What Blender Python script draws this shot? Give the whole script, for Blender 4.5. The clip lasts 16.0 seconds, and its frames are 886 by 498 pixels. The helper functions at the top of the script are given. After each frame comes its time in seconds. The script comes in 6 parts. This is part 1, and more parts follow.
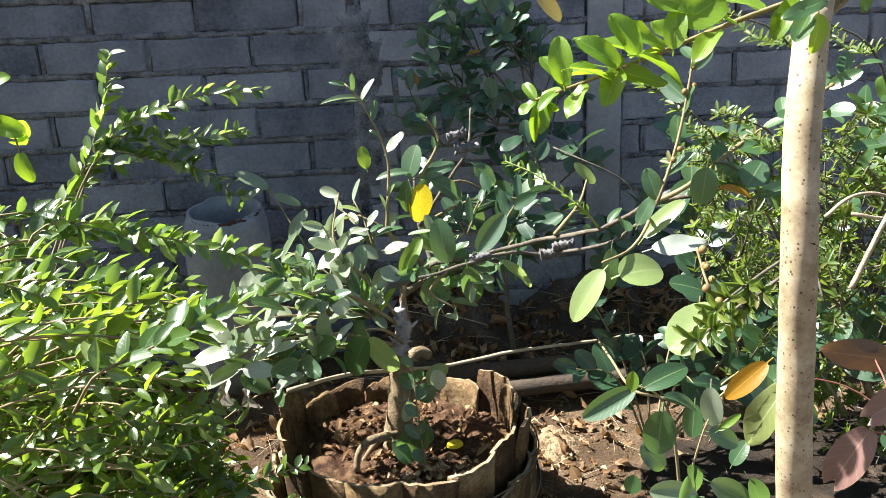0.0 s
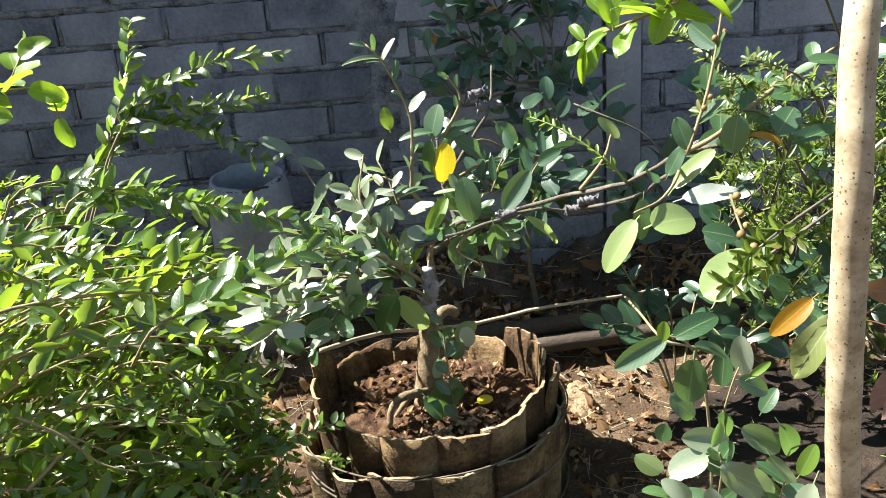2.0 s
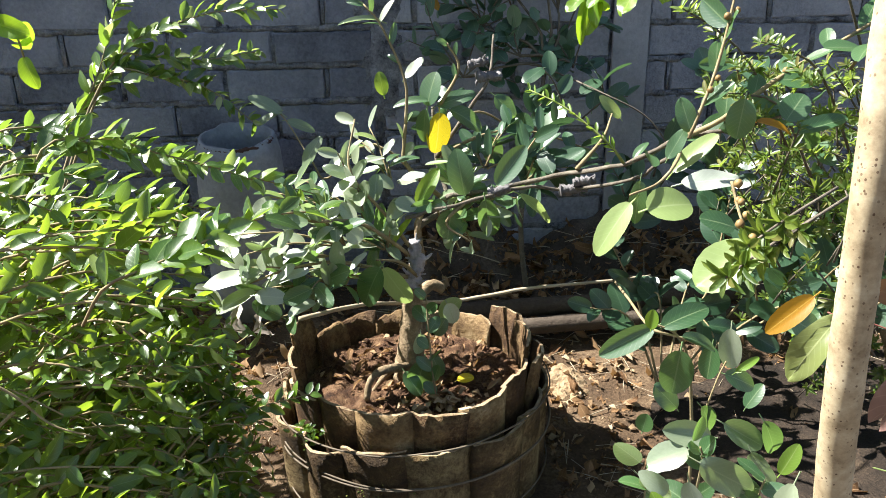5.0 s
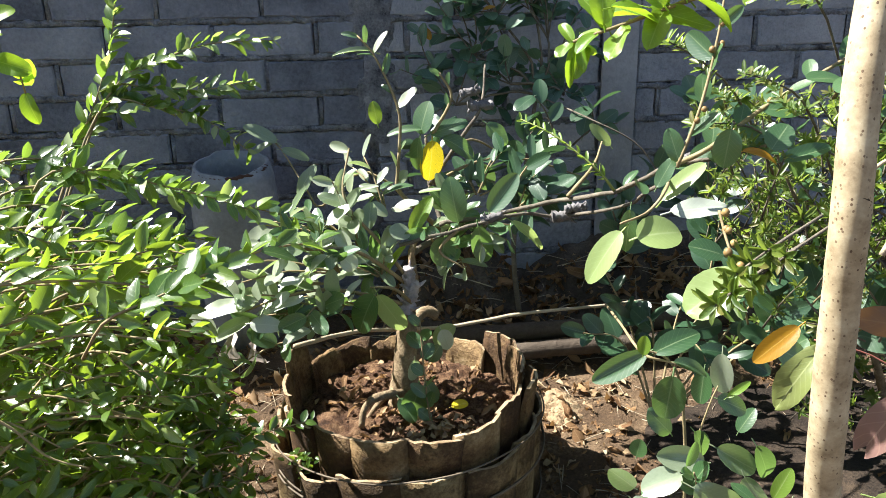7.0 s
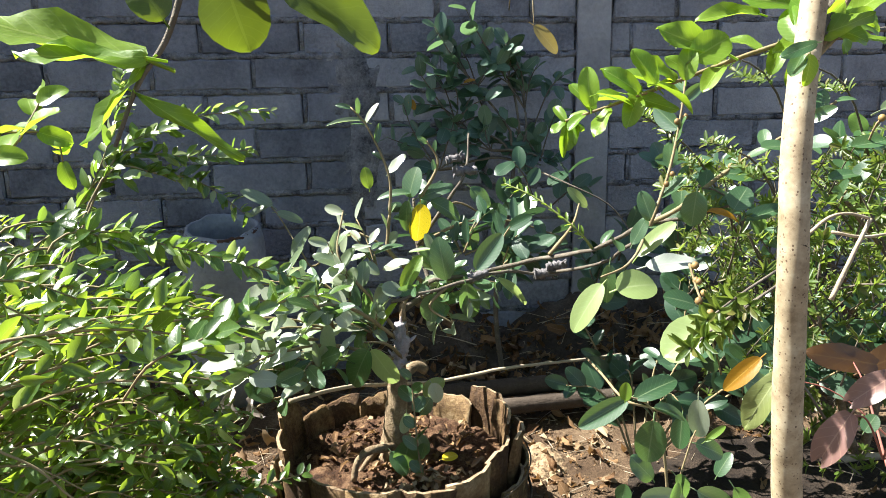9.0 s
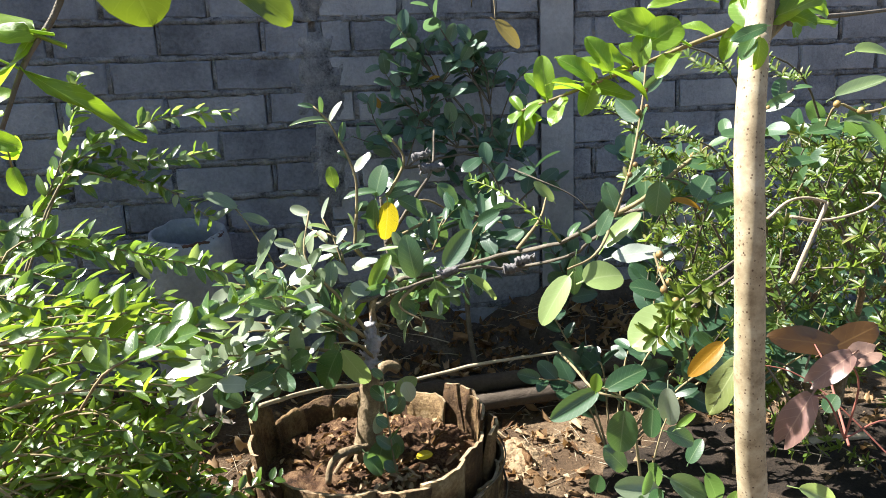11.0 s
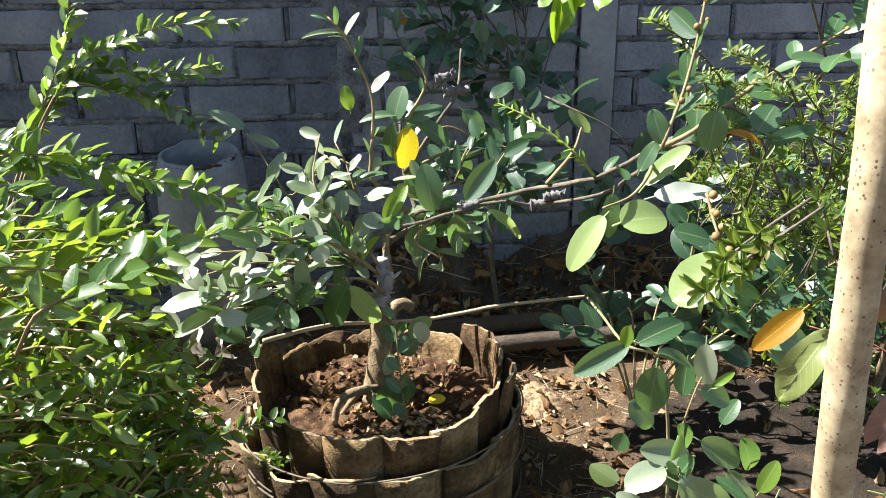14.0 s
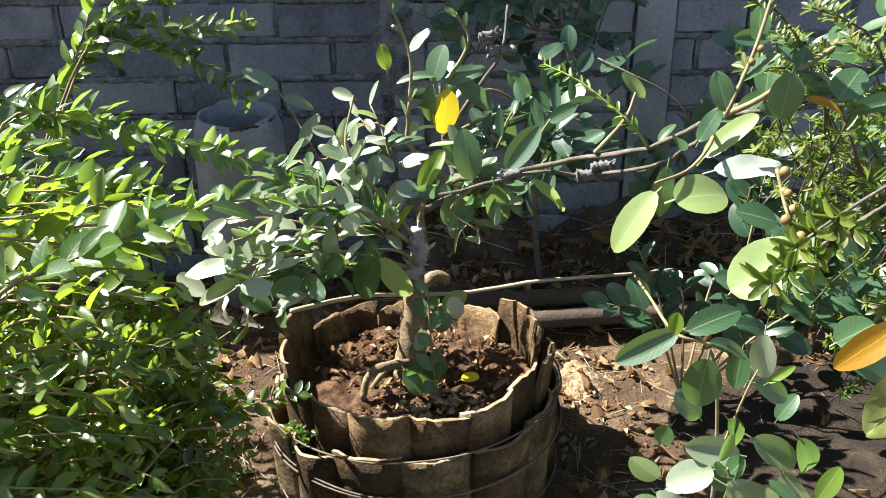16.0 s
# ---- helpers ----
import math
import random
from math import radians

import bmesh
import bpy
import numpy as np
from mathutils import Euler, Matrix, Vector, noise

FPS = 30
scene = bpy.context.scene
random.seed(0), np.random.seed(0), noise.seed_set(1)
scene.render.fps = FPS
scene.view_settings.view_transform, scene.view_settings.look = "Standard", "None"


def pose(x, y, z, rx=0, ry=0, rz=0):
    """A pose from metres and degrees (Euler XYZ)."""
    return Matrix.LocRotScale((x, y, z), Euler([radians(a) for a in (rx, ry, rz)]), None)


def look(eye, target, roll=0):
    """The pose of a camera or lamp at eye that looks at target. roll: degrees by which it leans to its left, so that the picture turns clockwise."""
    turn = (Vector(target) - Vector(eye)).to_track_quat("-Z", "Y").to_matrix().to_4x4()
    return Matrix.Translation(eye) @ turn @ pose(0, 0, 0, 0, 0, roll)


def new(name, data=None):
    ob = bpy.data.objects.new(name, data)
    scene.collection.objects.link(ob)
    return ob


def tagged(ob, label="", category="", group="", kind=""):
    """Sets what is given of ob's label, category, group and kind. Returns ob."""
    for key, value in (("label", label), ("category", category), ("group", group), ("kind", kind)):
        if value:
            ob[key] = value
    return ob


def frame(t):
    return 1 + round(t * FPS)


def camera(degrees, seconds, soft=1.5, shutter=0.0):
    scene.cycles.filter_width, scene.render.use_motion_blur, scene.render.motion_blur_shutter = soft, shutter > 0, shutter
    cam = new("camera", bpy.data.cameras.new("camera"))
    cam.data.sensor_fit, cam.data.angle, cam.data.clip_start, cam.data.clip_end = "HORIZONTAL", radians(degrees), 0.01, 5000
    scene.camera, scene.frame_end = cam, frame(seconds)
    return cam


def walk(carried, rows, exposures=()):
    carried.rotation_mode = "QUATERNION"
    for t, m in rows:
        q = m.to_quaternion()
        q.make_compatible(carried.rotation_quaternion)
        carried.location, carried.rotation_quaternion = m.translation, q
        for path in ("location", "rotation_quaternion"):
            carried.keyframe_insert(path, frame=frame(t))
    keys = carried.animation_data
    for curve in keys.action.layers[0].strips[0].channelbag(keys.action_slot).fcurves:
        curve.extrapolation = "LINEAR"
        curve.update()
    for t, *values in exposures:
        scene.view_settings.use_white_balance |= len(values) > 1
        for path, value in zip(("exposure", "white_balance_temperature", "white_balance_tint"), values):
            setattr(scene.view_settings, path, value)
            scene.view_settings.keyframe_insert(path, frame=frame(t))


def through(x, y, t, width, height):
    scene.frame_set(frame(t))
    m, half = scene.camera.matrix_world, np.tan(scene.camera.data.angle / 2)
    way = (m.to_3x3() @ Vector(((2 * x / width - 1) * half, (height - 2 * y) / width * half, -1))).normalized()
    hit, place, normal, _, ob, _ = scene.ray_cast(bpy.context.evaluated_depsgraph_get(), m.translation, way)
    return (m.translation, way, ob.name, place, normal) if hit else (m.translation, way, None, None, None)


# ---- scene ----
cam = camera(66, 16.0, soft=0.8)
# seconds, place in metres, turn in degrees
PATH = [
    (0, 0.0438, 0.0498, 0.8435, 76.291, 2.432, -5.686),
    (0.5, 0.0326, 0.0550, 0.8396, 76.490, 1.495, -5.648),
    (1, 0.0255, 0.0459, 0.8414, 75.511, 2.878, -3.946),
    (1.5, 0.0220, 0.0426, 0.8363, 74.357, 2.951, -5.853),
    (2, 0.0210, 0.0410, 0.8349, 73.453, 4.213, -4.916),
    (2.5, 0.0265, 0.0478, 0.8339, 73.662, 3.088, -4.566),
    (3, 0.0205, 0.0561, 0.8285, 72.358, 0.238, -4.163),
    (3.5, 0.0265, 0.0618, 0.8249, 72.836, 0.340, -5.052),
    (4, 0.0396, 0.0712, 0.8251, 73.186, 1.568, -4.003),
    (4.2, 0.0360, 0.0693, 0.8221, 72.041, 0.660, -4.808),
    (6.3, 0.0335, 0.0824, 0.8266, 71.117, 1.270, -3.212),
    (6.5, 0.0315, 0.0781, 0.8287, 72.098, 0.874, -3.462),
    (7, 0.0328, 0.0651, 0.8323, 73.246, 1.018, -5.014),
    (7.5, 0.0370, 0.0469, 0.8466, 76.697, 2.410, -10.444),
    (8, 0.0296, 0.0283, 0.8492, 78.433, 2.963, -8.997),
    (8.5, 0.0113, 0.0141, 0.8416, 78.075, 1.185, -7.335),
    (9, 0.0000, 0.0000, 0.8400, 78.500, 0.974, -7.198),
    (9.5, 0.0033, -0.0052, 0.8370, 78.585, 1.609, -8.646),
    (9.7, -0.0005, -0.0100, 0.8358, 78.550, 2.100, -9.070),
    (11.8, 0.0150, 0.0150, 0.8355, 78.300, 1.800, -10.950),
    (12, 0.0159, 0.0176, 0.8352, 78.239, 1.746, -11.975),
    (12.5, 0.0241, 0.0389, 0.8289, 75.550, 1.988, -11.672),
    (13, 0.0354, 0.0629, 0.8234, 73.960, 2.190, -10.628),
    (13.5, 0.0410, 0.0786, 0.8234, 75.686, 1.497, -9.556),
    (14, 0.0386, 0.1012, 0.8115, 72.815, 0.740, -6.936),
    (14.5, 0.0330, 0.1195, 0.7997, 69.072, 0.048, -5.454),
    (15, 0.0360, 0.1306, 0.7960, 66.861, -0.038, -5.594),
    (15.5, 0.0441, 0.1282, 0.8094, 69.638, 2.048, -3.909),
    (16, 0.0630, 0.1644, 0.8009, 69.937, 0.492, -2.626),
]
# light: a high sun from beyond the wall and to the west; open sky above
walk(cam, [(t, pose(*p)) for t, *p in PATH], exposures=[(0, 2.14), (16, 2.14)])

SUN = Vector((-0.60, 0.20, 0.77)).normalized()
world = bpy.data.worlds.new("sky")
scene.world = world
world.use_nodes = True
wn = world.node_tree.nodes
sky = wn.new("ShaderNodeTexSky")
sky.sky_type = "NISHITA"
sky.sun_disc = False
sky.sun_elevation = math.asin(SUN.z)
sky.sun_rotation = math.atan2(SUN.x, SUN.y)
wn["Background"].inputs["Strength"].default_value = 0.047
world.node_tree.links.new(sky.outputs["Color"], wn["Background"].inputs["Color"])
sun = new("sun", bpy.data.lights.new("sun", "SUN"))
sun.data.energy, sun.data.angle, sun.data.color = 5.0, radians(0.53), (1.0, 0.97, 0.92)
sun.matrix_world = look(SUN * 10, (0, 0, 0))


# ---- materials ----
class Nodes:
    """A small writer of node materials."""

    def __init__(self, name):
        self.mat = bpy.data.materials.new(name)
        self.mat.use_nodes = True
        self.tree = self.mat.node_tree
        self.bsdf = self.tree.nodes["Principled BSDF"]
        self.out = self.tree.nodes["Material Output"]

    def add(self, kind, **inputs):
        node = self.tree.nodes.new(kind)
        for key, value in inputs.items():
            node.inputs[key.replace("_", " ")].default_value = value
        return node

    def link(self, a, b):
        self.tree.links.new(a, b)

    def noise(self, vector, scale, detail=4.0, rough=0.55):
        node = self.add("ShaderNodeTexNoise", Scale=scale, Detail=detail, Roughness=rough)
        self.link(vector, node.inputs["Vector"])
        return node.outputs["Fac"]

    def ramp(self, fac, stops, mode="LINEAR"):
        node = self.add("ShaderNodeValToRGB")
        node.color_ramp.interpolation = mode
        el = node.color_ramp.elements
        while len(el) < len(stops):
            el.new(0.5)
        for e, (p, c) in zip(el, stops):
            e.position, e.color = p, (*c, 1) if len(c) == 3 else c
        self.link(fac, node.inputs["Fac"])
        return node.outputs["Color"]

    def mix(self, fac, a, b, blend="MIX"):
        node = self.add("ShaderNodeMix")
        node.data_type, node.blend_type = "RGBA", blend
        for value, slot in ((fac, 0), (a, 6), (b, 7)):
            if isinstance(value, bpy.types.NodeSocket):
                self.link(value, node.inputs[slot])
            else:
                node.inputs[slot].default_value = value if slot == 0 else (*value, 1)
        return node.outputs[2]

    def math(self, op, a, b=0.0, c=0.0):
        node = self.add("ShaderNodeMath")
        node.operation = op
        for i, value in enumerate((a, b, c)):
            if isinstance(value, bpy.types.NodeSocket):
                self.link(value, node.inputs[i])
            else:
                node.inputs[i].default_value = value
        return node.outputs[0]

    def bump(self, height, strength=0.4, distance=0.004):
        node = self.add("ShaderNodeBump", Strength=strength, Distance=distance)
        self.link(height, node.inputs["Height"])
        self.link(node.outputs["Normal"], self.bsdf.inputs["Normal"])

    def object_coords(self):
        return self.add("ShaderNodeTexCoord").outputs["Object"]

    def place_coords(self):
        return self.add("ShaderNodeNewGeometry").outputs["Position"]


def rough_material(name, stops, scale, fine, roughness=0.9, bump=0.5, depth=0.004, vary=0.0, world_space=True, specular=0.25):
    """An earthy or mineral surface: two scales of colour noise, fine relief, optional change from piece to piece."""
    n = Nodes(name)
    at = n.place_coords() if world_space else n.object_coords()
    big = n.noise(at, scale, 5.0)
    small = n.noise(at, fine, 6.0, 0.7)
    fac = n.math("ADD", n.math("MULTIPLY", big, 0.6), n.math("MULTIPLY", small, 0.4))
    if vary:
        rnd = n.add("ShaderNodeObjectInfo").outputs["Random"]
        fac = n.math("ADD", fac, n.math("MULTIPLY", n.math("SUBTRACT", rnd, 0.5), vary))
    n.link(n.ramp(fac, stops), n.bsdf.inputs["Base Color"])
    n.bsdf.inputs["Roughness"].default_value = roughness
    n.bsdf.inputs["Specular IOR Level"].default_value = specular
    n.bump(n.math("ADD", n.math("MULTIPLY", big, 0.5), small), bump, depth)
    return n.mat


def leaf_material(name, colours, vein, glow, pieces=False, roughness=0.38, sheen=0.5, through=0.5, spots=None, veins=9.0):
    """A leaf: colour that changes from leaf to leaf, pale midrib and side veins, light passing through the blade.
    pieces: many leaves in one mesh (random by island), else one object a leaf."""
    n = Nodes(name)
    rnd = n.add("ShaderNodeNewGeometry").outputs["Random Per Island"] if pieces else n.add("ShaderNodeObjectInfo").outputs["Random"]
    k = len(colours)
    base = n.ramp(rnd, [((i + 0.5) / k, c) for i, c in enumerate(colours)])
    uv = n.add("ShaderNodeUVMap")
    sep = n.add("ShaderNodeSeparateXYZ")
    n.link(uv.outputs["UV"], sep.inputs["Vector"])
    across = n.math("ABSOLUTE", n.math("SUBTRACT", sep.outputs["X"], 0.5))
    rib = n.math("LESS_THAN", across, 0.022)
    line = n.math("FRACT", n.math("MULTIPLY", n.math("SUBTRACT", sep.outputs["Y"], n.math("MULTIPLY", across, 0.55)), veins))
    side = n.math("LESS_THAN", line, 0.10)
    lines = n.math("MAXIMUM", rib, n.math("MULTIPLY", side, 0.45))
    mottled = n.noise(n.object_coords(), 14.0 if not pieces else 60.0, 3.0)
    base = n.mix(n.math("MULTIPLY", mottled, 0.5), base, tuple(c * 0.55 for c in colours[0]))
    col = n.mix(n.math("MULTIPLY", lines, 0.7), base, vein)
    if spots:
        dots = n.add("ShaderNodeTexVoronoi", Scale=spots[0])
        n.link(uv.outputs["UV"], dots.inputs["Vector"])
        col = n.mix(n.math("LESS_THAN", dots.outputs["Distance"], spots[2]), col, spots[1])
    n.link(col, n.bsdf.inputs["Base Color"])
    n.bsdf.inputs["Roughness"].default_value = roughness
    n.bsdf.inputs["Specular IOR Level"].default_value = sheen
    n.bump(n.math("ADD", n.math("MULTIPLY", lines, -0.6), n.math("MULTIPLY", mottled, 0.5)), 0.16, 0.0012)
    thin = n.add("ShaderNodeBsdfTranslucent")
    n.link(n.mix(0.85, col, glow), thin.inputs["Color"])
    shade = n.add("ShaderNodeMixShader", Fac=through)
    n.link(n.bsdf.outputs[0], shade.inputs[1])
    n.link(thin.outputs[0], shade.inputs[2])
    n.link(shade.outputs[0], n.out.inputs["Surface"])
    return n.mat


M_BRICK = rough_material("cement_brick", [(0.30, (0.080, 0.088, 0.110)), (0.47, (0.163, 0.175, 0.212)), (0.64, (0.245, 0.258, 0.300)), (0.85, (0.39, 0.40, 0.44))], 8.0, 90.0, 0.92, 1.0, 0.009, 0.20)
# Paler brick for the bays right of x = 0.
M_BRICK_PALE = rough_material("pale_cement_brick", [(0.30, (0.125, 0.133, 0.158)), (0.47, (0.24, 0.251, 0.286)), (0.64, (0.34, 0.351, 0.388)), (0.85, (0.47, 0.48, 0.505))], 8.0, 90.0, 0.92, 1.0, 0.009, 0.18)
M_MORTAR = rough_material("rough_mortar", [(0.36, (0.045, 0.048, 0.058)), (0.46, (0.17, 0.178, 0.20)), (0.56, (0.27, 0.277, 0.30)), (0.7, (0.44, 0.447, 0.47))], 20.0, 150.0, 0.95, 1.0, 0.014)
M_COLUMN = rough_material("cast_concrete", [(0.25, (0.15, 0.155, 0.175)), (0.5, (0.25, 0.255, 0.275)), (0.75, (0.37, 0.375, 0.395))], 7.0, 60.0, 0.93, 0.7, 0.005)
M_SOIL = rough_material("dry_soil", [(0.32, (0.034, 0.021, 0.012)), (0.5, (0.105, 0.066, 0.037)), (0.74, (0.33, 0.235, 0.14))], 7.0, 140.0, 0.95, 1.0, 0.014)
# Dry soil, lightened further to paint the pool of sun beside the pot.
M_SUN_SOIL = rough_material("sunlit_dry_soil", [(0.34, (0.10, 0.063, 0.035)), (0.46, (0.30, 0.205, 0.115)), (0.6, (0.46, 0.335, 0.20)), (0.8, (0.60, 0.47, 0.31))], 22.0, 150.0, 0.95, 1.0, 0.016)
# Near-black ground colour: the deep shade under the right-hand shrubs is painted in.
M_SHADE_GROUND = rough_material("shade_ground", [(0.36, (0.014, 0.010, 0.007)), (0.54, (0.040, 0.028, 0.019)), (0.75, (0.14, 0.098, 0.062))], 11.0, 130.0, 0.95, 1.0, 0.014)
M_POTSOIL = rough_material("pot_soil", [(0.34, (0.020, 0.010, 0.005)), (0.47, (0.090, 0.044, 0.022)), (0.6, (0.23, 0.135, 0.072)), (0.8, (0.44, 0.31, 0.185))], 40.0, 300.0, 0.95, 1.0, 0.012)
M_STAVE = rough_material("weathered_stave", [(0.28, (0.020, 0.009, 0.004)), (0.43, (0.072, 0.038, 0.015)), (0.57, (0.195, 0.127, 0.057)), (0.80, (0.46, 0.36, 0.215))], 13.0, 130.0, 0.7, 1.0, 0.007, 0.20)
M_STAVE_MOSSY = rough_material("mossy_stave", [(0.28, (0.020, 0.011, 0.005)), (0.44, (0.070, 0.042, 0.016)), (0.58, (0.215, 0.158, 0.075)), (0.80, (0.47, 0.40, 0.24))], 12.0, 120.0, 0.75, 1.0, 0.007, 0.22)
# Stave tops: worn end grain, lightened further for the sun on the rim.
M_LIT_ENDGRAIN = rough_material("sunlit_end_grain", [(0.32, (0.085, 0.055, 0.030)), (0.5, (0.27, 0.195, 0.115)), (0.78, (0.50, 0.405, 0.275))], 40.0, 190.0, 0.9, 0.8, 0.003)
M_BARK = rough_material("grey_bark", [(0.3, (0.085, 0.058, 0.033)), (0.5, (0.225, 0.165, 0.097)), (0.75, (0.44, 0.355, 0.235))], 45.0, 260.0, 0.85, 0.9, 0.004)
M_LIMB = rough_material("dark_grey_bark", [(0.3, (0.06, 0.05, 0.04)), (0.55, (0.14, 0.12, 0.09)), (0.8, (0.27, 0.24, 0.19))], 40.0, 260.0, 0.85, 0.8, 0.003)
M_TWIG = rough_material("twig_bark", [(0.3, (0.13, 0.10, 0.05)), (0.55, (0.24, 0.19, 0.10)), (0.8, (0.40, 0.34, 0.22))], 40.0, 260.0, 0.75, 0.4, 0.002)
M_DRYSTICK = rough_material("dry_stick", [(0.3, (0.22, 0.17, 0.11)), (0.55, (0.36, 0.30, 0.21)), (0.8, (0.5, 0.44, 0.34))], 30.0, 200.0, 0.85, 0.5, 0.002)
M_GREENTWIG = rough_material("green_twig", [(0.3, (0.13, 0.17, 0.04)), (0.6, (0.24, 0.28, 0.08)), (0.8, (0.35, 0.33, 0.14))], 40.0, 200.0, 0.6, 0.2, 0.001)
M_WRAP = rough_material("graft_tape", [(0.3, (0.06, 0.056, 0.056)), (0.55, (0.15, 0.142, 0.142)), (0.8, (0.36, 0.345, 0.35))], 40.0, 180.0, 0.6, 0.8, 0.004)
# Lighter copy of the tape: bright light on the trunk wraps is in the colour.
M_WRAP_LIT = rough_material("lit_graft_tape", [(0.3, (0.18, 0.165, 0.17)), (0.55, (0.36, 0.335, 0.345)), (0.8, (0.58, 0.55, 0.56))], 40.0, 180.0, 0.55, 0.8, 0.004)
M_LOG = rough_material("dark_log", [(0.3, (0.03, 0.022, 0.016)), (0.55, (0.065, 0.05, 0.037)), (0.8, (0.12, 0.095, 0.072))], 12.0, 120.0, 0.9, 0.8, 0.006)
M_WIRE = rough_material("rusty_wire", [(0.3, (0.05, 0.038, 0.027)), (0.6, (0.12, 0.095, 0.066)), (0.8, (0.24, 0.20, 0.145))], 40.0, 150.0, 0.7, 0.3, 0.001)
M_BANK = rough_material("shaded_bank_soil", [(0.32, (0.030, 0.024, 0.018)), (0.52, (0.085, 0.066, 0.050)), (0.76, (0.21, 0.17, 0.13))], 9.0, 120.0, 0.95, 1.0, 0.014)
M_JAR = rough_material("grey_cement_jar", [(0.3, (0.14, 0.147, 0.165)), (0.55, (0.24, 0.25, 0.272)), (0.8, (0.38, 0.39, 0.41))], 9.0, 70.0, 0.85, 0.6, 0.005)
M_CLAY = rough_material("red_clay", [(0.3, (0.045, 0.024, 0.018)), (0.6, (0.095, 0.05, 0.036)), (0.8, (0.17, 0.10, 0.075))], 15.0, 90.0, 0.85, 0.5, 0.003)
M_REDSTALK = rough_material("red_stalk", [(0.3, (0.17, 0.055, 0.04)), (0.6, (0.26, 0.10, 0.075)), (0.8, (0.34, 0.17, 0.12))], 40.0, 200.0, 0.5, 0.2, 0.001)
M_SACK = rough_material("white_sack", [(0.30, (0.10, 0.105, 0.115)), (0.42, (0.30, 0.305, 0.32)), (0.7, (0.52, 0.52, 0.53))], 30.0, 240.0, 0.8, 1.0, 0.006)
M_PLASTIC = rough_material("black_plastic", [(0.3, (0.012, 0.014, 0.022)), (0.7, (0.03, 0.034, 0.05))], 10.0, 90.0, 0.35, 0.15, 0.001, specular=0.5)
M_FIG = rough_material("ripening_fig", [(0.3, (0.16, 0.10, 0.04)), (0.55, (0.24, 0.16, 0.06)), (0.8, (0.28, 0.24, 0.09))], 60.0, 200.0, 0.5, 0.2, 0.001, 0.3)
M_MOSS = rough_material("moss", [(0.3, (0.05, 0.06, 0.012)), (0.55, (0.14, 0.15, 0.035)), (0.8, (0.26, 0.24, 0.08))], 40.0, 200.0, 0.95, 1.0, 0.006)

FICUS = [(0.032, 0.084, 0.034), (0.047, 0.114, 0.040), (0.068, 0.144, 0.047), (0.056, 0.116, 0.062)]
L_FICUS = leaf_material("ficus_leaf", FICUS, (0.19, 0.26, 0.13), (0.24, 0.42, 0.08), roughness=0.34, sheen=0.9, through=0.33)
# Darker copy of the ficus leaf: the shade it grows in is in the colour.
L_FICUS_SHADED = leaf_material("shaded_ficus_leaf", [(0.020, 0.054, 0.026), (0.029, 0.073, 0.034), (0.040, 0.092, 0.042)], (0.08, 0.14, 0.075), (0.11, 0.23, 0.07), roughness=0.36, sheen=0.7, through=0.2)
# Wall ficus leaf: sky sheen in the wall's shade is tinted into the colour.
L_WALL = leaf_material("sky_sheen_leaf", [(0.060, 0.125, 0.085), (0.085, 0.160, 0.105), (0.115, 0.195, 0.125), (0.045, 0.095, 0.062)], (0.17, 0.24, 0.16), (0.20, 0.36, 0.13), roughness=0.42, sheen=0.7, through=0.3)
# Greyed ficus leaf: the sheen of sun on waxy blades is put into the colour.
L_SHEEN = leaf_material("sheen_ficus_leaf", [(0.14, 0.195, 0.10), (0.33, 0.375, 0.26), (0.48, 0.52, 0.41), (0.13, 0.195, 0.10), (0.41, 0.455, 0.34)], (0.28, 0.32, 0.21), (0.32, 0.46, 0.13), roughness=0.30, sheen=1.0, through=0.33)
L_FICUS_YOUNG = leaf_material("young_ficus_leaf", [(0.13, 0.24, 0.03), (0.17, 0.28, 0.04)], (0.32, 0.42, 0.14), (0.45, 0.65, 0.06), roughness=0.4, through=0.5)
# Pale copy of the ficus leaf, with the glare of strong sun in its colour.
L_FICUS_PALE = leaf_material("pale_ficus_leaf", [(0.245, 0.34, 0.115), (0.29, 0.385, 0.14)], (0.38, 0.46, 0.22), (0.54, 0.70, 0.19), roughness=0.40, sheen=0.7, through=0.45)
# Near-white leaf colour that paints in a sun glint.
L_GLINT = leaf_material("glint_leaf", [(0.38, 0.43, 0.35), (0.43, 0.47, 0.40)], (0.5, 0.54, 0.46), (0.5, 0.6, 0.34), roughness=0.32, sheen=1.0, through=0.3)
L_YELLOW = leaf_material("yellow_leaf", [(0.80, 0.62, 0.015), (0.84, 0.66, 0.02)], (0.86, 0.78, 0.22), (0.84, 0.66, 0.03), through=0.3, spots=(16.0, (0.40, 0.32, 0.02), 0.22), veins=9.0)
L_ORANGE = leaf_material("orange_leaf", [(0.30, 0.145, 0.008), (0.35, 0.18, 0.011)], (0.46, 0.30, 0.06), (0.72, 0.38, 0.02), through=0.4, spots=(9.0, (0.2, 0.08, 0.01), 0.16))
L_RED = leaf_material("pink_brown_leaf", [(0.27, 0.165, 0.125), (0.33, 0.215, 0.165), (0.22, 0.125, 0.11)], (0.42, 0.27, 0.20), (0.50, 0.28, 0.18), through=0.35, veins=5.0)
L_BRONZE = leaf_material("bronze_leaf", [(0.030, 0.015, 0.004), (0.055, 0.027, 0.006)], (0.09, 0.05, 0.015), (0.36, 0.15, 0.01), through=0.34, roughness=0.36, sheen=0.7, veins=6.0)
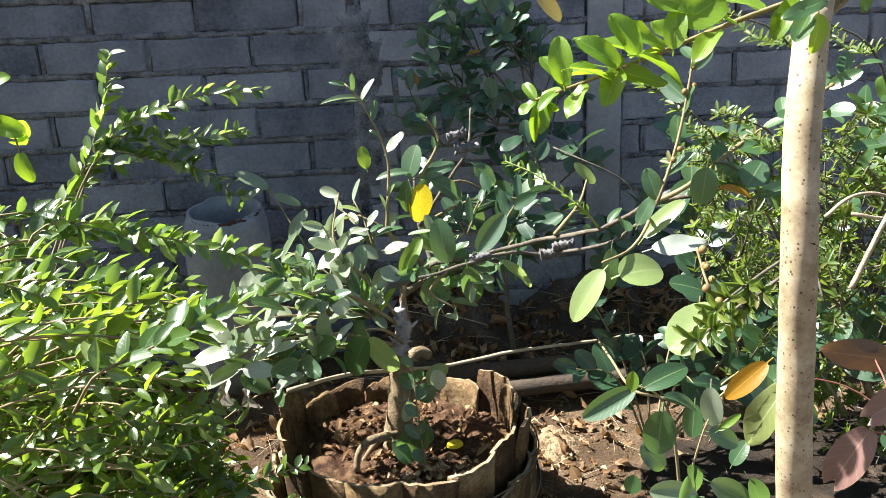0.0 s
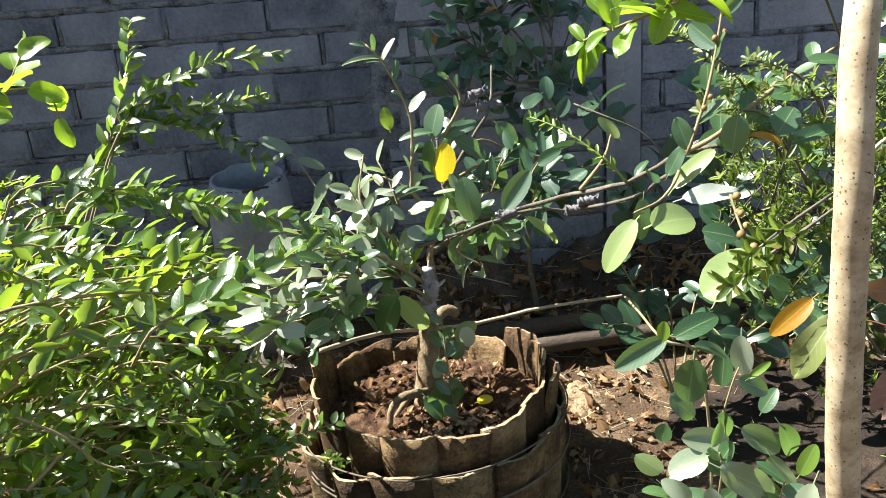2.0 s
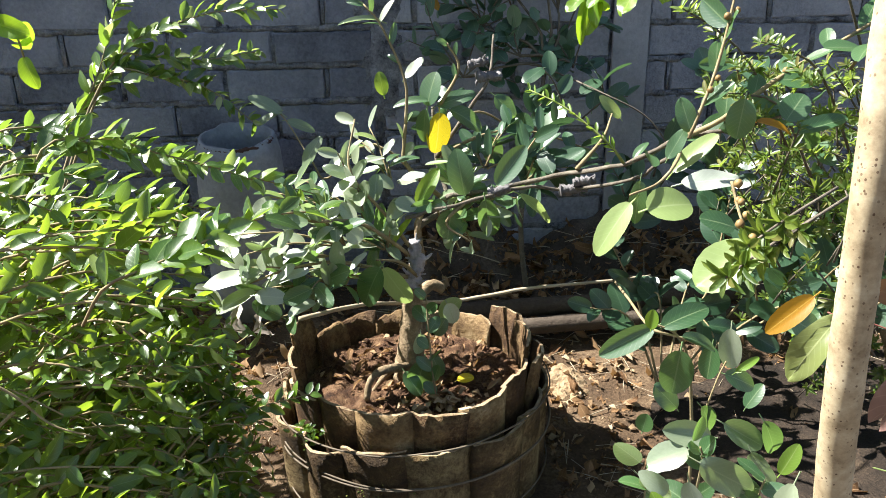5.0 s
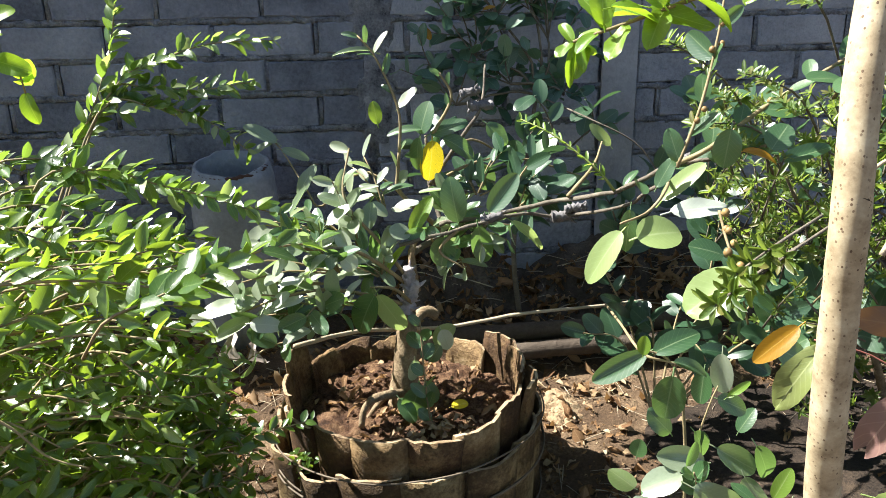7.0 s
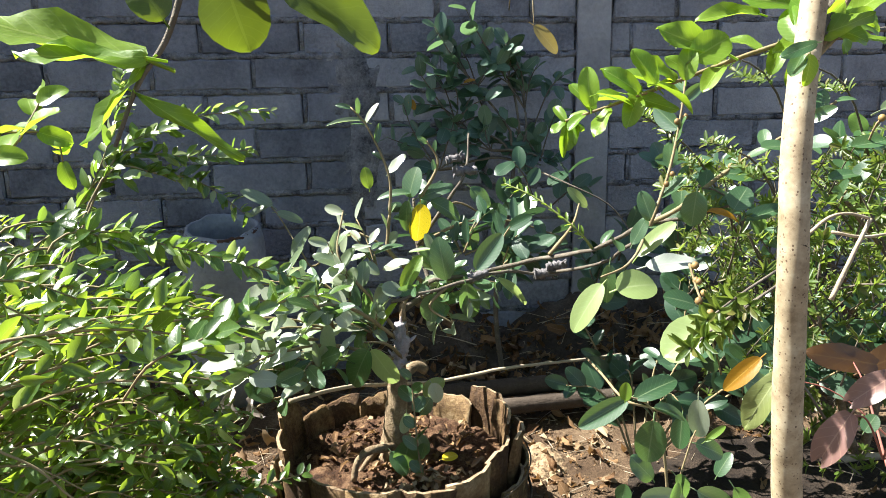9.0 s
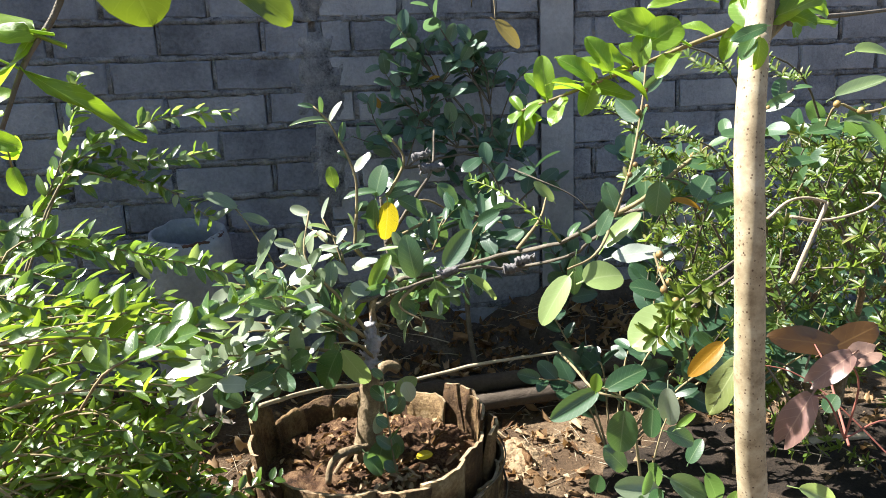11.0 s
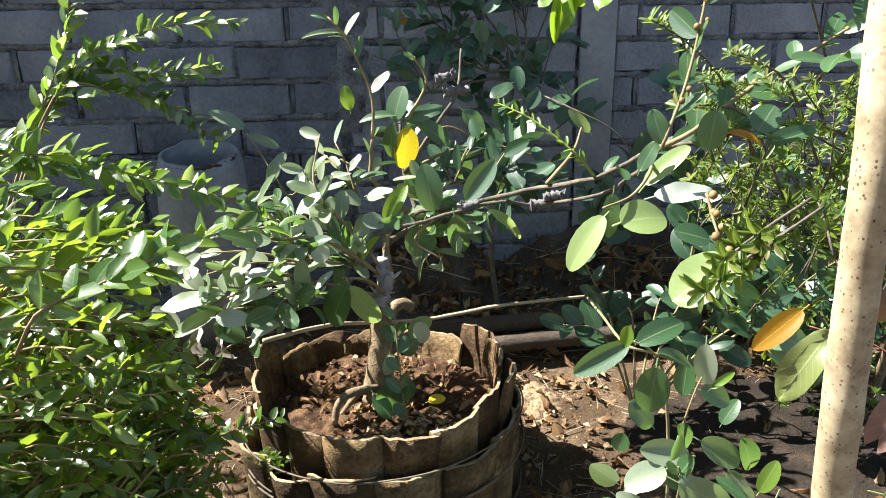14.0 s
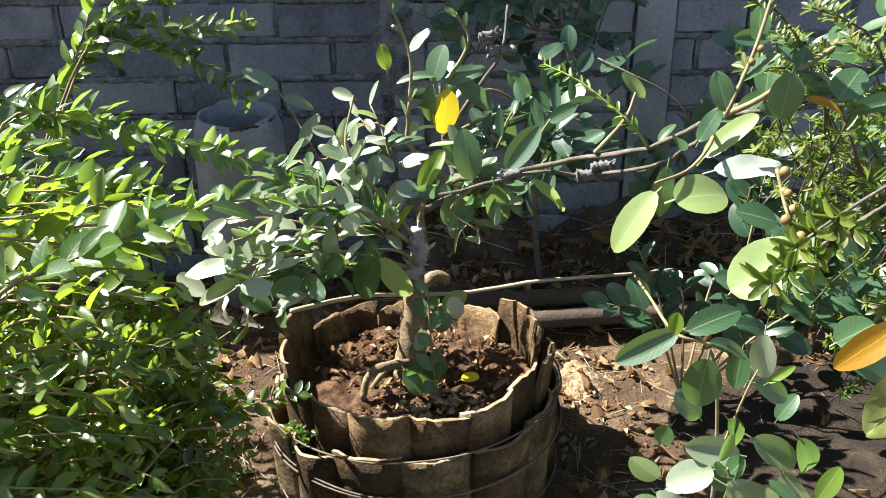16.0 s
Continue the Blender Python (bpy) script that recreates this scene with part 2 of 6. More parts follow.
L_LIME = leaf_material("lime_leaf", [(0.10, 0.20, 0.02), (0.135, 0.245, 0.022), (0.18, 0.29, 0.03)], (0.32, 0.42, 0.10), (0.42, 0.64, 0.03), roughness=0.34, through=0.45, veins=8.0)
# Darkened copy of the lime leaf, its shade put into the colour.
L_LIME_SHADED = leaf_material("shaded_olive_leaf", [(0.05, 0.085, 0.008), (0.065, 0.10, 0.01)], (0.10, 0.14, 0.03), (0.20, 0.28, 0.015), roughness=0.4, through=0.3, veins=8.0)
# Yellow leaf colour dulled to paint in the shade over the leaf by the wall.
L_DULL = leaf_material("shade_dulled_yellow_leaf", [(0.27, 0.21, 0.06), (0.32, 0.25, 0.08)], (0.35, 0.28, 0.12), (0.35, 0.27, 0.06), through=0.3)
L_TORN = leaf_material("olive_green_leaf", [(0.15, 0.18, 0.055), (0.18, 0.21, 0.07)], (0.27, 0.30, 0.13), (0.32, 0.36, 0.09), through=0.3, roughness=0.45)
L_PAPER = leaf_material("papery_leaf", [(0.40, 0.35, 0.32), (0.46, 0.41, 0.375)], (0.5, 0.45, 0.41), (0.5, 0.42, 0.36), roughness=0.7, sheen=0.3, through=0.25, veins=6.0)
L_STRAW = leaf_material("straw", [(0.26, 0.185, 0.105), (0.38, 0.29, 0.175), (0.46, 0.365, 0.235), (0.20, 0.125, 0.065)], (0.42, 0.33, 0.21), (0.4, 0.3, 0.17), pieces=True, roughness=0.85, sheen=0.2, through=0.2)
SHRUB = [(0.020, 0.052, 0.008), (0.034, 0.088, 0.011), (0.060, 0.132, 0.014), (0.026, 0.066, 0.012), (0.15, 0.235, 0.016), (0.042, 0.105, 0.012), (0.092, 0.175, 0.016)]
L_SHRUB = leaf_material("shrub_leaf", SHRUB, (0.17, 0.25, 0.08), (0.36, 0.52, 0.035), pieces=True, roughness=0.30, sheen=0.8, through=0.44, veins=6.0)
L_SHRUB_ONE = leaf_material("shrub_leaf_single", SHRUB, (0.18, 0.26, 0.08), (0.30, 0.48, 0.05), through=0.36, roughness=0.28, sheen=0.9, veins=6.0)
# Pale shrub leaf: sun glints on glossy blades are painted as a lighter colour.
L_SHRUB_GLINT = leaf_material("glint_shrub_leaf", [(0.12, 0.19, 0.04), (0.20, 0.27, 0.08), (0.30, 0.36, 0.18)], (0.32, 0.38, 0.18), (0.46, 0.60, 0.12), through=0.4, roughness=0.3, sheen=1.0, veins=6.0)
L_WHORL = leaf_material("narrow_leaf", [(0.032, 0.066, 0.013), (0.058, 0.112, 0.019), (0.095, 0.165, 0.026), (0.17, 0.22, 0.042), (0.042, 0.080, 0.016), (0.19, 0.155, 0.05), (0.078, 0.135, 0.020)], (0.18, 0.24, 0.07), (0.34, 0.47, 0.06), through=0.42, pieces=True, roughness=0.4, veins=2.0)
L_LITTER = leaf_material("dead_leaf", [(0.075, 0.038, 0.016), (0.17, 0.095, 0.042), (0.30, 0.185, 0.09), (0.12, 0.062, 0.028), (0.40, 0.28, 0.16)], (0.32, 0.21, 0.11), (0.4, 0.22, 0.08), pieces=True, roughness=0.8, sheen=0.2, through=0.2, veins=6.0)


# ---- builders ----
rng = random.Random(7)


def mesh_of(name, verts, faces, uvs=None, material=None, smooth=True):
    me = bpy.data.meshes.new(name)
    me.from_pydata([tuple(v) for v in verts], [], [tuple(f) for f in faces])
    if uvs is not None:
        layer = me.uv_layers.new(name="UVMap")
        index = np.empty(len(me.loops), dtype=np.int32)
        me.loops.foreach_get("vertex_index", index)
        layer.data.foreach_set("uv", np.asarray(uvs, dtype=np.float32)[index].ravel())
    if smooth:
        me.polygons.foreach_set("use_smooth", [True] * len(me.polygons))
    if material:
        me.materials.append(material)
    me.update()
    return me


def thing(name, label, category, at=(0, 0, 0), group="", kind=""):
    ob = new(name)
    ob.location = at
    ob.empty_display_size = 0.05
    return tagged(ob, label, category, group, kind)


def part(name, me, parent, label="", m=None, kind=""):
    """One mesh as a part, given in the world's coordinates (or by the pose m)."""
    ob = new(name, me)
    ob.parent = parent
    up = parent
    shift = Matrix.Identity(4)
    while up:
        shift = up.matrix_basis @ shift
        up = up.parent
    ob.matrix_basis = shift.inverted() @ (m if m else Matrix.Identity(4))
    return tagged(ob, label=label, kind=kind)


def curve_points(points, n):
    """A smooth line through a few points."""
    p = [Vector(q) for q in points]
    p = [p[0] * 2 - p[1]] + p + [p[-1] * 2 - p[-2]]
    out = []
    spans = len(p) - 3
    for i in range(n + 1):
        u = min(i / n * spans, spans - 1e-6)
        k, t = int(u), u - int(u)
        a, b, c, d = p[k:k + 4]
        out.append(0.5 * (2 * b + (c - a) * t + (2 * a - 5 * b + 4 * c - d) * t * t + (3 * b - a - 3 * c + d) * t ** 3))
    return out


def tube(points, r0, r1, n=14, sides=7, knots=0.08, wander=0.0):
    """A tapered stem along a line, uneven in girth: vertices and faces."""
    line = curve_points(points, n)
    verts, faces = [], []
    side = Vector((0.31, 0.83, 0.46))
    for i, c in enumerate(line):
        way = (line[min(i + 1, n)] - line[max(i - 1, 0)]).normalized()
        x = way.cross(side).normalized()
        y = way.cross(x)
        r = r0 + (r1 - r0) * i / n
        c = c + Vector((rng.uniform(-1, 1), rng.uniform(-1, 1), rng.uniform(-1, 1))) * wander
        for k in range(sides):
            a = 2 * math.pi * k / sides
            q = r * (1 + rng.uniform(-knots, knots))
            verts.append(c + (x * math.cos(a) + y * math.sin(a)) * q)
    for i in range(n):
        for k in range(sides):
            j = (k + 1) % sides
            faces.append((i * sides + k, i * sides + j, (i + 1) * sides + j, (i + 1) * sides + k))
    faces.append(tuple(range(sides))[::-1])
    faces.append(tuple(n * sides + k for k in range(sides)))
    return verts, faces


def stem(name, points, r0, r1, material, parent, label="", **more):
    v, f = tube(points, r0, r1, **more)
    return part(name, mesh_of(name, v, f, None, material), parent, label)


def join(pieces):
    verts, faces = [], []
    for v, f in pieces:
        k = len(verts)
        verts += list(v)
        faces += [tuple(i + k for i in q) for q in f]
    return verts, faces


def blade(shape, nl=9, nw=4, fold=0.12, bend=0.15, wave=0.0, petiole=0.16):
    """A leaf of length 1 along y and width 1, its face up: vertices, faces, uv."""
    verts, faces, uvs = [], [], []
    for i in range(nl + 1):
        s = 0.5 - 0.5 * math.cos(math.pi * i / nl)
        if shape == "ellip":
            w = 2 * math.sqrt(max(s * (1 - s), 1e-5)) * (1 - 0.10 * s ** 5)
        elif shape == "round":
            w = (2 * math.sqrt(max(s * (1 - s), 1e-5))) ** 0.92
        elif shape == "lance":
            w = max(math.sin(math.pi * s ** 1.15), 0) ** 0.85 + 0.02
        elif shape == "ovate":
            w = max(math.sin(math.pi * min(s ** 0.9, 0.985)), 0) ** 0.72 + 0.02
        elif shape == "needle":
            w = max(math.sin(math.pi * min(s ** 0.9, 1)), 0) ** 0.6 + 0.05
        else:
            w = max(math.sin(math.pi * min(s * 0.92 + 0.05, 0.985)), 0) ** 0.5
        for k in range(nw + 1):
            a = k / nw - 0.5
            notch = -0.16 * (1 - abs(a) * 2) * s ** 4 if shape == "lobed" else 0.0
            z = fold * abs(a) * 2 * w * 0.5 - bend * s * s + wave * math.sin(s * 9 + a * 5) * abs(a)
            verts.append((a * w, s + notch, z))
            uvs.append((0.5 + a * 0.98, s))
    for i in range(nl):
        for k in range(nw):
            q = i * (nw + 1) + k
            faces.append((q, q + 1, q + nw + 2, q + nw + 1))
    if petiole:
        q = len(verts)
        for y, z in ((-petiole, -0.05), (0.02, 0.004)):
            for x, dz in ((-0.03, 0), (0.03, 0), (0, -0.03)):
                verts.append((x, y, z + dz))
                uvs.append((0.5, 0.5))
        faces += [(q, q + 1, q + 4, q + 3), (q + 1, q + 2, q + 5, q + 4), (q + 2, q, q + 3, q + 5)]
    return np.array(verts, dtype=float), faces, np.array(uvs)


FACE = Vector((-0.27, -0.62, 0.73)).normalized()


def leaf_pose(base, way, width, length, face=FACE, roll=0.0):
    y = Vector(way).normalized()
    n = face - y * face.dot(y)
    if n.length < 1e-3:
        n = Vector((0, -1, 0.2))
    n.normalize()
    x = y.cross(n)
    m = Matrix((x, y, n)).transposed().to_4x4()
    m.translation = base
    return m @ Matrix.Rotation(roll, 4, "Y") @ Matrix.Diagonal((width, length, length, 1))


def foliage(name, poses, template, material, parent, label=""):
    """Many leaves in one mesh."""
    v, f, uv = template
    vs, fs, us = [], [], []
    h = np.hstack([v, np.ones((len(v), 1))])
    for i, m in enumerate(poses):
        vs.append(h @ np.array(m).T[:, :3])
        us.append(uv)
        fs += [tuple(j + i * len(v) for j in q) for q in f]
    return part(name, mesh_of(name, np.vstack(vs), fs, np.vstack(us), material), parent, label, kind="stuff")


def leaf_meshes(name, shapes, material):
    return [mesh_of(name, *blade(*s[:1], **s[1]), material) for s in shapes]


BROAD = [("ellip", dict(fold=0.10, bend=0.14)), ("ellip", dict(fold=0.16, bend=0.28)), ("ellip", dict(fold=0.05, bend=0.04, wave=0.06)), ("ellip", dict(fold=0.2, bend=-0.06))]
ROUND = [("round", dict(fold=0.08, bend=0.10)), ("round", dict(fold=0.12, bend=0.18, wave=0.05))]
FICUS_MESH = leaf_meshes("ficus_leaf", BROAD, L_FICUS)
SHADED_MESH = leaf_meshes("shaded_ficus_leaf", BROAD, L_FICUS_SHADED)
WALL_MESH = leaf_meshes("sky_sheen_leaf", BROAD, L_WALL)
SHEEN_MESH = leaf_meshes("sheen_leaf", BROAD, L_SHEEN)
YOUNG_MESH = leaf_meshes("young_leaf", BROAD, L_FICUS_YOUNG)
PALE_MESH = leaf_meshes("pale_leaf", BROAD[:2] + ROUND, L_FICUS_PALE)
GLINT_MESH = leaf_meshes("glint_leaf", BROAD[2:3], L_GLINT)
YELLOW_MESH = leaf_meshes("yellow_leaf", BROAD[:1], L_YELLOW)
ORANGE_MESH = leaf_meshes("orange_leaf", BROAD[1:2], L_ORANGE)
PAPER_MESH = leaf_meshes("papery_leaf", [("ellip", dict(fold=0.45, bend=0.25, wave=0.35))], L_PAPER)
RED_MESH = leaf_meshes("red_leaf", [("lobed", dict(fold=0.22, bend=0.18, wave=0.08))], L_RED)
BRONZE_MESH = leaf_meshes("bronze_leaf", BROAD[1:3], L_BRONZE)
LIME_MESH = leaf_meshes("lime_leaf", [("round", dict(fold=0.22, bend=0.15, wave=0.08)), ("round", dict(fold=0.25, bend=0.25, wave=0.05)), ("ellip", dict(fold=0.12, bend=-0.1, wave=0.12))], L_LIME)
LIME_SHADED_MESH = leaf_meshes("olive_leaf", [("ellip", dict(fold=0.25, bend=0.18, wave=0.10))], L_LIME_SHADED)
TORN_MESH = leaf_meshes("olive_green_leaf", [("ellip", dict(fold=0.2, bend=0.2, wave=0.16))], L_TORN)
DULL_MESH = leaf_meshes("shade_dulled_leaf", BROAD[:1], L_DULL)
SHRUB_MESH = leaf_meshes("shrub_leaf", [("ovate", dict(nl=5, nw=2, fold=0.2, bend=0.15)), ("ovate", dict(nl=5, nw=2, fold=0.12, bend=0.3)), ("lance", dict(nl=5, nw=2, fold=0.25, bend=-0.05))], L_SHRUB_ONE)
SHRUB_GLINT_MESH = leaf_meshes("glint_shrub_leaf", [("ovate", dict(nl=5, nw=2, fold=0.2, bend=0.15)), ("ovate", dict(nl=5, nw=2, fold=0.12, bend=0.3))], L_SHRUB_GLINT)
T_SHRUB = blade("ovate", nl=5, nw=2, fold=0.2, bend=0.18, petiole=0)
T_NEEDLE = blade("ellip", nl=4, nw=2, fold=0.2, bend=0.12, petiole=0)


def leaf_at(meshes, row, parent, roll=None, name="leaf", face=FACE, label=""):
    """A leaf from its base, its tip and its width."""
    base, tip = Vector(row[:3]), Vector(row[3:6])
    way = tip - base
    r = rng.uniform(-0.35, 0.35) if roll is None else roll
    return part(name, rng.choice(meshes), parent, label, leaf_pose(base, way, row[6], way.length * 1.04, face, r))


def sprig(points, count, length, width, spread=0.9, start=0.1, jitter=0.35, lift=0.25, n=24, turn=0.75):
    """Leaf poses in alternate pairs along a twig."""
    line = curve_points(points, n)
    poses = []
    for i in range(count):
        u = start + (1 - start) * (i + rng.uniform(-0.3, 0.3)) / max(count - 1, 1)
        u = min(max(u, 0), 1) * n
        k = min(int(u), n - 1)
        c = line[k].lerp(line[k + 1], u - k)
        way = (line[k + 1] - line[k]).normalized()
        side = way.cross(FACE).normalized() * (1 if i % 2 else -1)
        up = side.cross(way) * (1 if i % 2 else -1)
        d = way + side * spread * rng.uniform(0.5, 1.3) + FACE * rng.uniform(-0.6, 0.6) + Vector((0, 0, lift * rng.uniform(0, 1)))
        d += Vector((rng.uniform(-1, 1), rng.uniform(-1, 1), rng.uniform(-1, 1))) * jitter
        s = rng.uniform(0.7, 1.15) * (1 - 0.35 * (i / count) ** 3)
        face = (FACE + Vector((rng.uniform(-1, 1), rng.uniform(-1, 1), rng.uniform(-0.6, 0.9))) * turn).normalized()
        poses.append(leaf_pose(c, d, width * s * rng.uniform(0.85, 1.15), length * s, face, rng.uniform(-0.5, 0.5)))
    return poses


def put_leaves(poses, meshes, parent, name="leaf"):
    for m in poses:
        part(name, rng.choice(meshes), parent, "", m)


def lumpy_disc(radius, z, rings=14, around=40, rough=0.01, scale=18.0):
    verts, faces = [Vector((0, 0, z))], []
    for i in range(1, rings + 1):
        for k in range(around):
            a = 2 * math.pi * k / around
            r = radius * i / rings
            q = Vector((r * math.cos(a), r * math.sin(a), z))
            q.z += rough * noise.noise(q * scale) + rough * 0.5 * noise.noise(q * scale * 3)
            verts.append(q)
    for k in range(around):
        faces.append((0, 1 + k, 1 + (k + 1) % around))
    for i in range(rings - 1):
        for k in range(around):
            a, b = 1 + i * around, 1 + (i + 1) * around
            j = (k + 1) % around
            faces.append((a + k, b + k, b + j, a + j))
    return verts, faces


def lathe(profile, around=28, wobble=0.0):
    verts, faces = [], []
    for i, (r, z) in enumerate(profile):
        for k in range(around):
            a = 2 * math.pi * k / around
            q = r * (1 + wobble * noise.noise(Vector((math.cos(a) * 2, math.sin(a) * 2, z * 8))))
            verts.append(Vector((q * math.cos(a), q * math.sin(a), z)))
    for i in range(len(profile) - 1):
        for k in range(around):
            j = (k + 1) % around
            faces.append((i * around + k, i * around + j, (i + 1) * around + j, (i + 1) * around + k))
    return verts, faces


def moved(vf, at, turn=None):
    v, f = vf
    return [Vector(at) + (turn @ Vector(p) if turn else Vector(p)) for p in v], f


def ball(c, r, squash=1.0, rough=0.0, n=7, m=10):
    prof = [(max(r * math.sin(math.pi * i / n), r * 0.03), -r * squash * math.cos(math.pi * i / n)) for i in range(n + 1)]
    v, f = lathe(prof, m)
    v = [p * (1 + rough * noise.noise(p * (2.2 / r))) for p in v]
    return moved((v, f), c)


# ---- ground and wall ----
WALL_Y, WALL_TOP = 2.05, 1.85


def ground_height(x, y):
    near = math.exp(-((x - 0.2) ** 2 + (y - 1.2) ** 2) / 2.5)
    rise = 0.05 * min(max((y - 1.25) / 0.5, 0), 1)
    q = Vector((x, y, 0))
    return rise + near * (0.012 * noise.noise(q * 3.5) + 0.008 * noise.noise(q * 11) + 0.004 * noise.noise(q * 31))


def build_ground():
    xs = np.concatenate([[-600, -60, -8, -3], np.linspace(-1.6, 2.4, 101), [4, 9, 60, 600]])
    ys = np.concatenate([[-600, -60, -8, -2, -0.6], np.linspace(0.2, 2.3, 64), [4, 9, 60, 600]])
    verts = [(x, y, ground_height(x, y)) for y in ys for x in xs]
    w = len(xs)
    faces = [(j * w + i, j * w + i + 1, (j + 1) * w + i + 1, (j + 1) * w + i) for j in range(len(ys) - 1) for i in range(w - 1)]
    ob = new("ground", mesh_of("ground", verts, faces, None, M_SOIL))
    return tagged(ob, "dry brown garden soil strewn with dead leaves", "ground", kind="structure")


ground = build_ground()


def bank_height(x, y):
    """Height of the bank added to fill the deep shade at the wall's foot."""
    v, ends = (y - 1.66) / 0.40, min(1, (x + 0.05) / 0.17, (1.70 - x) / 0.17)
    q = Vector((x * 5, y * 5, 2.0))
    h = max(v, 0) ** 1.3 * (0.26 + 0.14 * noise.noise(q * 0.7) + 0.05 * noise.noise(q * 2.3)) * max(ends, 0)
    return ground_height(x, y) - 0.02 + h + 0.03 * noise.noise(q * 3) + 0.012 * noise.noise(q * 9)


def build_bank():
    nx, ny = 150, 36
    verts = [(x, y, bank_height(x, y)) for y in np.linspace(1.66, 2.06, ny + 1) for x in np.linspace(-0.05, 1.70, nx + 1)]
    faces = [(j * (nx + 1) + i, j * (nx + 1) + i + 1, (j + 1) * (nx + 1) + i + 1, (j + 1) * (nx + 1) + i) for j in range(ny) for i in range(nx)]
    return tagged(new("soil_bank", mesh_of("soil_bank", verts, faces, None, M_BANK)), "soil bank added to fill the deep shade at the wall's foot", "soil", kind="structure")


def grid_slab(name, x0, x1, z0, z1, y, depth, material, step, rough, seed):
    """A rough upright face with relief towards the viewer and a closed back."""
    nx, nz = max(int((x1 - x0) / step), 2), max(int((z1 - z0) / step), 2)
    verts, faces = [], []
    for j in range(nz + 1):
        for i in range(nx + 1):
            x, z = x0 + (x1 - x0) * i / nx, z0 + (z1 - z0) * j / nz
            q = Vector((x * 14 + seed, z * 14, seed))
            verts.append((x, y - rough * (0.6 * noise.noise(q) + 0.4 * noise.noise(q * 3.1)), z))
    w = nx + 1
    faces = [(j * w + i, j * w + i + 1, (j + 1) * w + i + 1, (j + 1) * w + i) for j in range(nz) for i in range(nx)]
    k = len(verts)
    edge = [i for i in range(w)] + [j * w + nx for j in range(1, nz + 1)] + [nz * w + i for i in range(nx - 1, -1, -1)] + [j * w for j in range(nz - 1, 0, -1)]
    for i in edge:
        verts.append((verts[i][0], y + depth, verts[i][2]))
    n = len(edge)
    for a in range(n):
        b = (a + 1) % n
        faces.append((edge[b], edge[a], k + a, k + b))
    faces.append(tuple(k + a for a in range(n)))
    return mesh_of(name, verts, faces, None, material, smooth=False)


build_bank()


def build_shade_ground():
    """A nearly black ground sheet that paints in the deep shade under the shrubs."""
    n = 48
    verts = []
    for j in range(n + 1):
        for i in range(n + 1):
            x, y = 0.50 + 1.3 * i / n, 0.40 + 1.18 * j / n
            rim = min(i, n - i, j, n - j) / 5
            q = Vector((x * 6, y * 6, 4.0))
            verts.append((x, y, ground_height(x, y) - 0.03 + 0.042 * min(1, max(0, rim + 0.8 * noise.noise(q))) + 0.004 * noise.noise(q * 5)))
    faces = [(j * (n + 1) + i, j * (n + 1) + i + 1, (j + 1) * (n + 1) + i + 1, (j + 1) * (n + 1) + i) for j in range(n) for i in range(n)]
    return tagged(new("shade_ground", mesh_of("shade_ground", verts, faces, None, M_SHADE_GROUND)), "ground sheet with the deep shade under the shrubs painted in", "soil", kind="structure")


build_shade_ground()
wall = thing("wall_north", "grey cement brick garden wall with rough mortar joints", "wall", (0, WALL_Y, 0), kind="structure")
part("mortar_bed", grid_slab("mortar_bed", -1.9, 2.9, -0.05, WALL_TOP, WALL_Y + 0.012, 0.13, M_MORTAR, 0.03, 0.004, 3.0), wall)
COLUMN = (0.663, 0.764)
part("column", grid_slab("column", *COLUMN, -0.05, WALL_TOP, WALL_Y - 0.014, 0.012, M_COLUMN, 0.012, 0.004, 9.0), wall, "cast concrete tie column, paler than the bricks")


def smear_mesh(name, cx, cz, w, h, seed):
    """Mortar daubed over a joint: thick in the middle, thinning out under the brick faces."""
    n = 22
    verts = []
    for j in range(n + 1):
        for i in range(n + 1):
            u, v = 2 * i / n - 1, 2 * j / n - 1
            q = Vector((u * 2.2 + seed, v * 3.0, seed))
            mask = 0.95 - (u * u) ** 0.8 - 0.9 * (v * v) ** 1.5 + 0.75 * noise.noise(q) + 0.35 * noise.noise(q * 3)
            verts.append((cx + u * w, WALL_Y - 0.003 - 0.012 * min(max(mask, -0.6), 0.8), cz + v * h))
    faces = [(j * (n + 1) + i, j * (n + 1) + i + 1, (j + 1) * (n + 1) + i + 1, (j + 1) * (n + 1) + i) for j in range(n) for i in range(n)]
    return mesh_of(name, verts, faces, None, M_MORTAR)


for args in ((0.0, 0.93, 0.075, 0.13, 2.0), (0.02, 0.70, 0.06, 0.14, 5.0), (0.0, 1.25, 0.05, 0.16, 8.0)):
    part("mortar_smear", smear_mesh("mortar_smear", *args), wall, "mortar smeared over a joint")


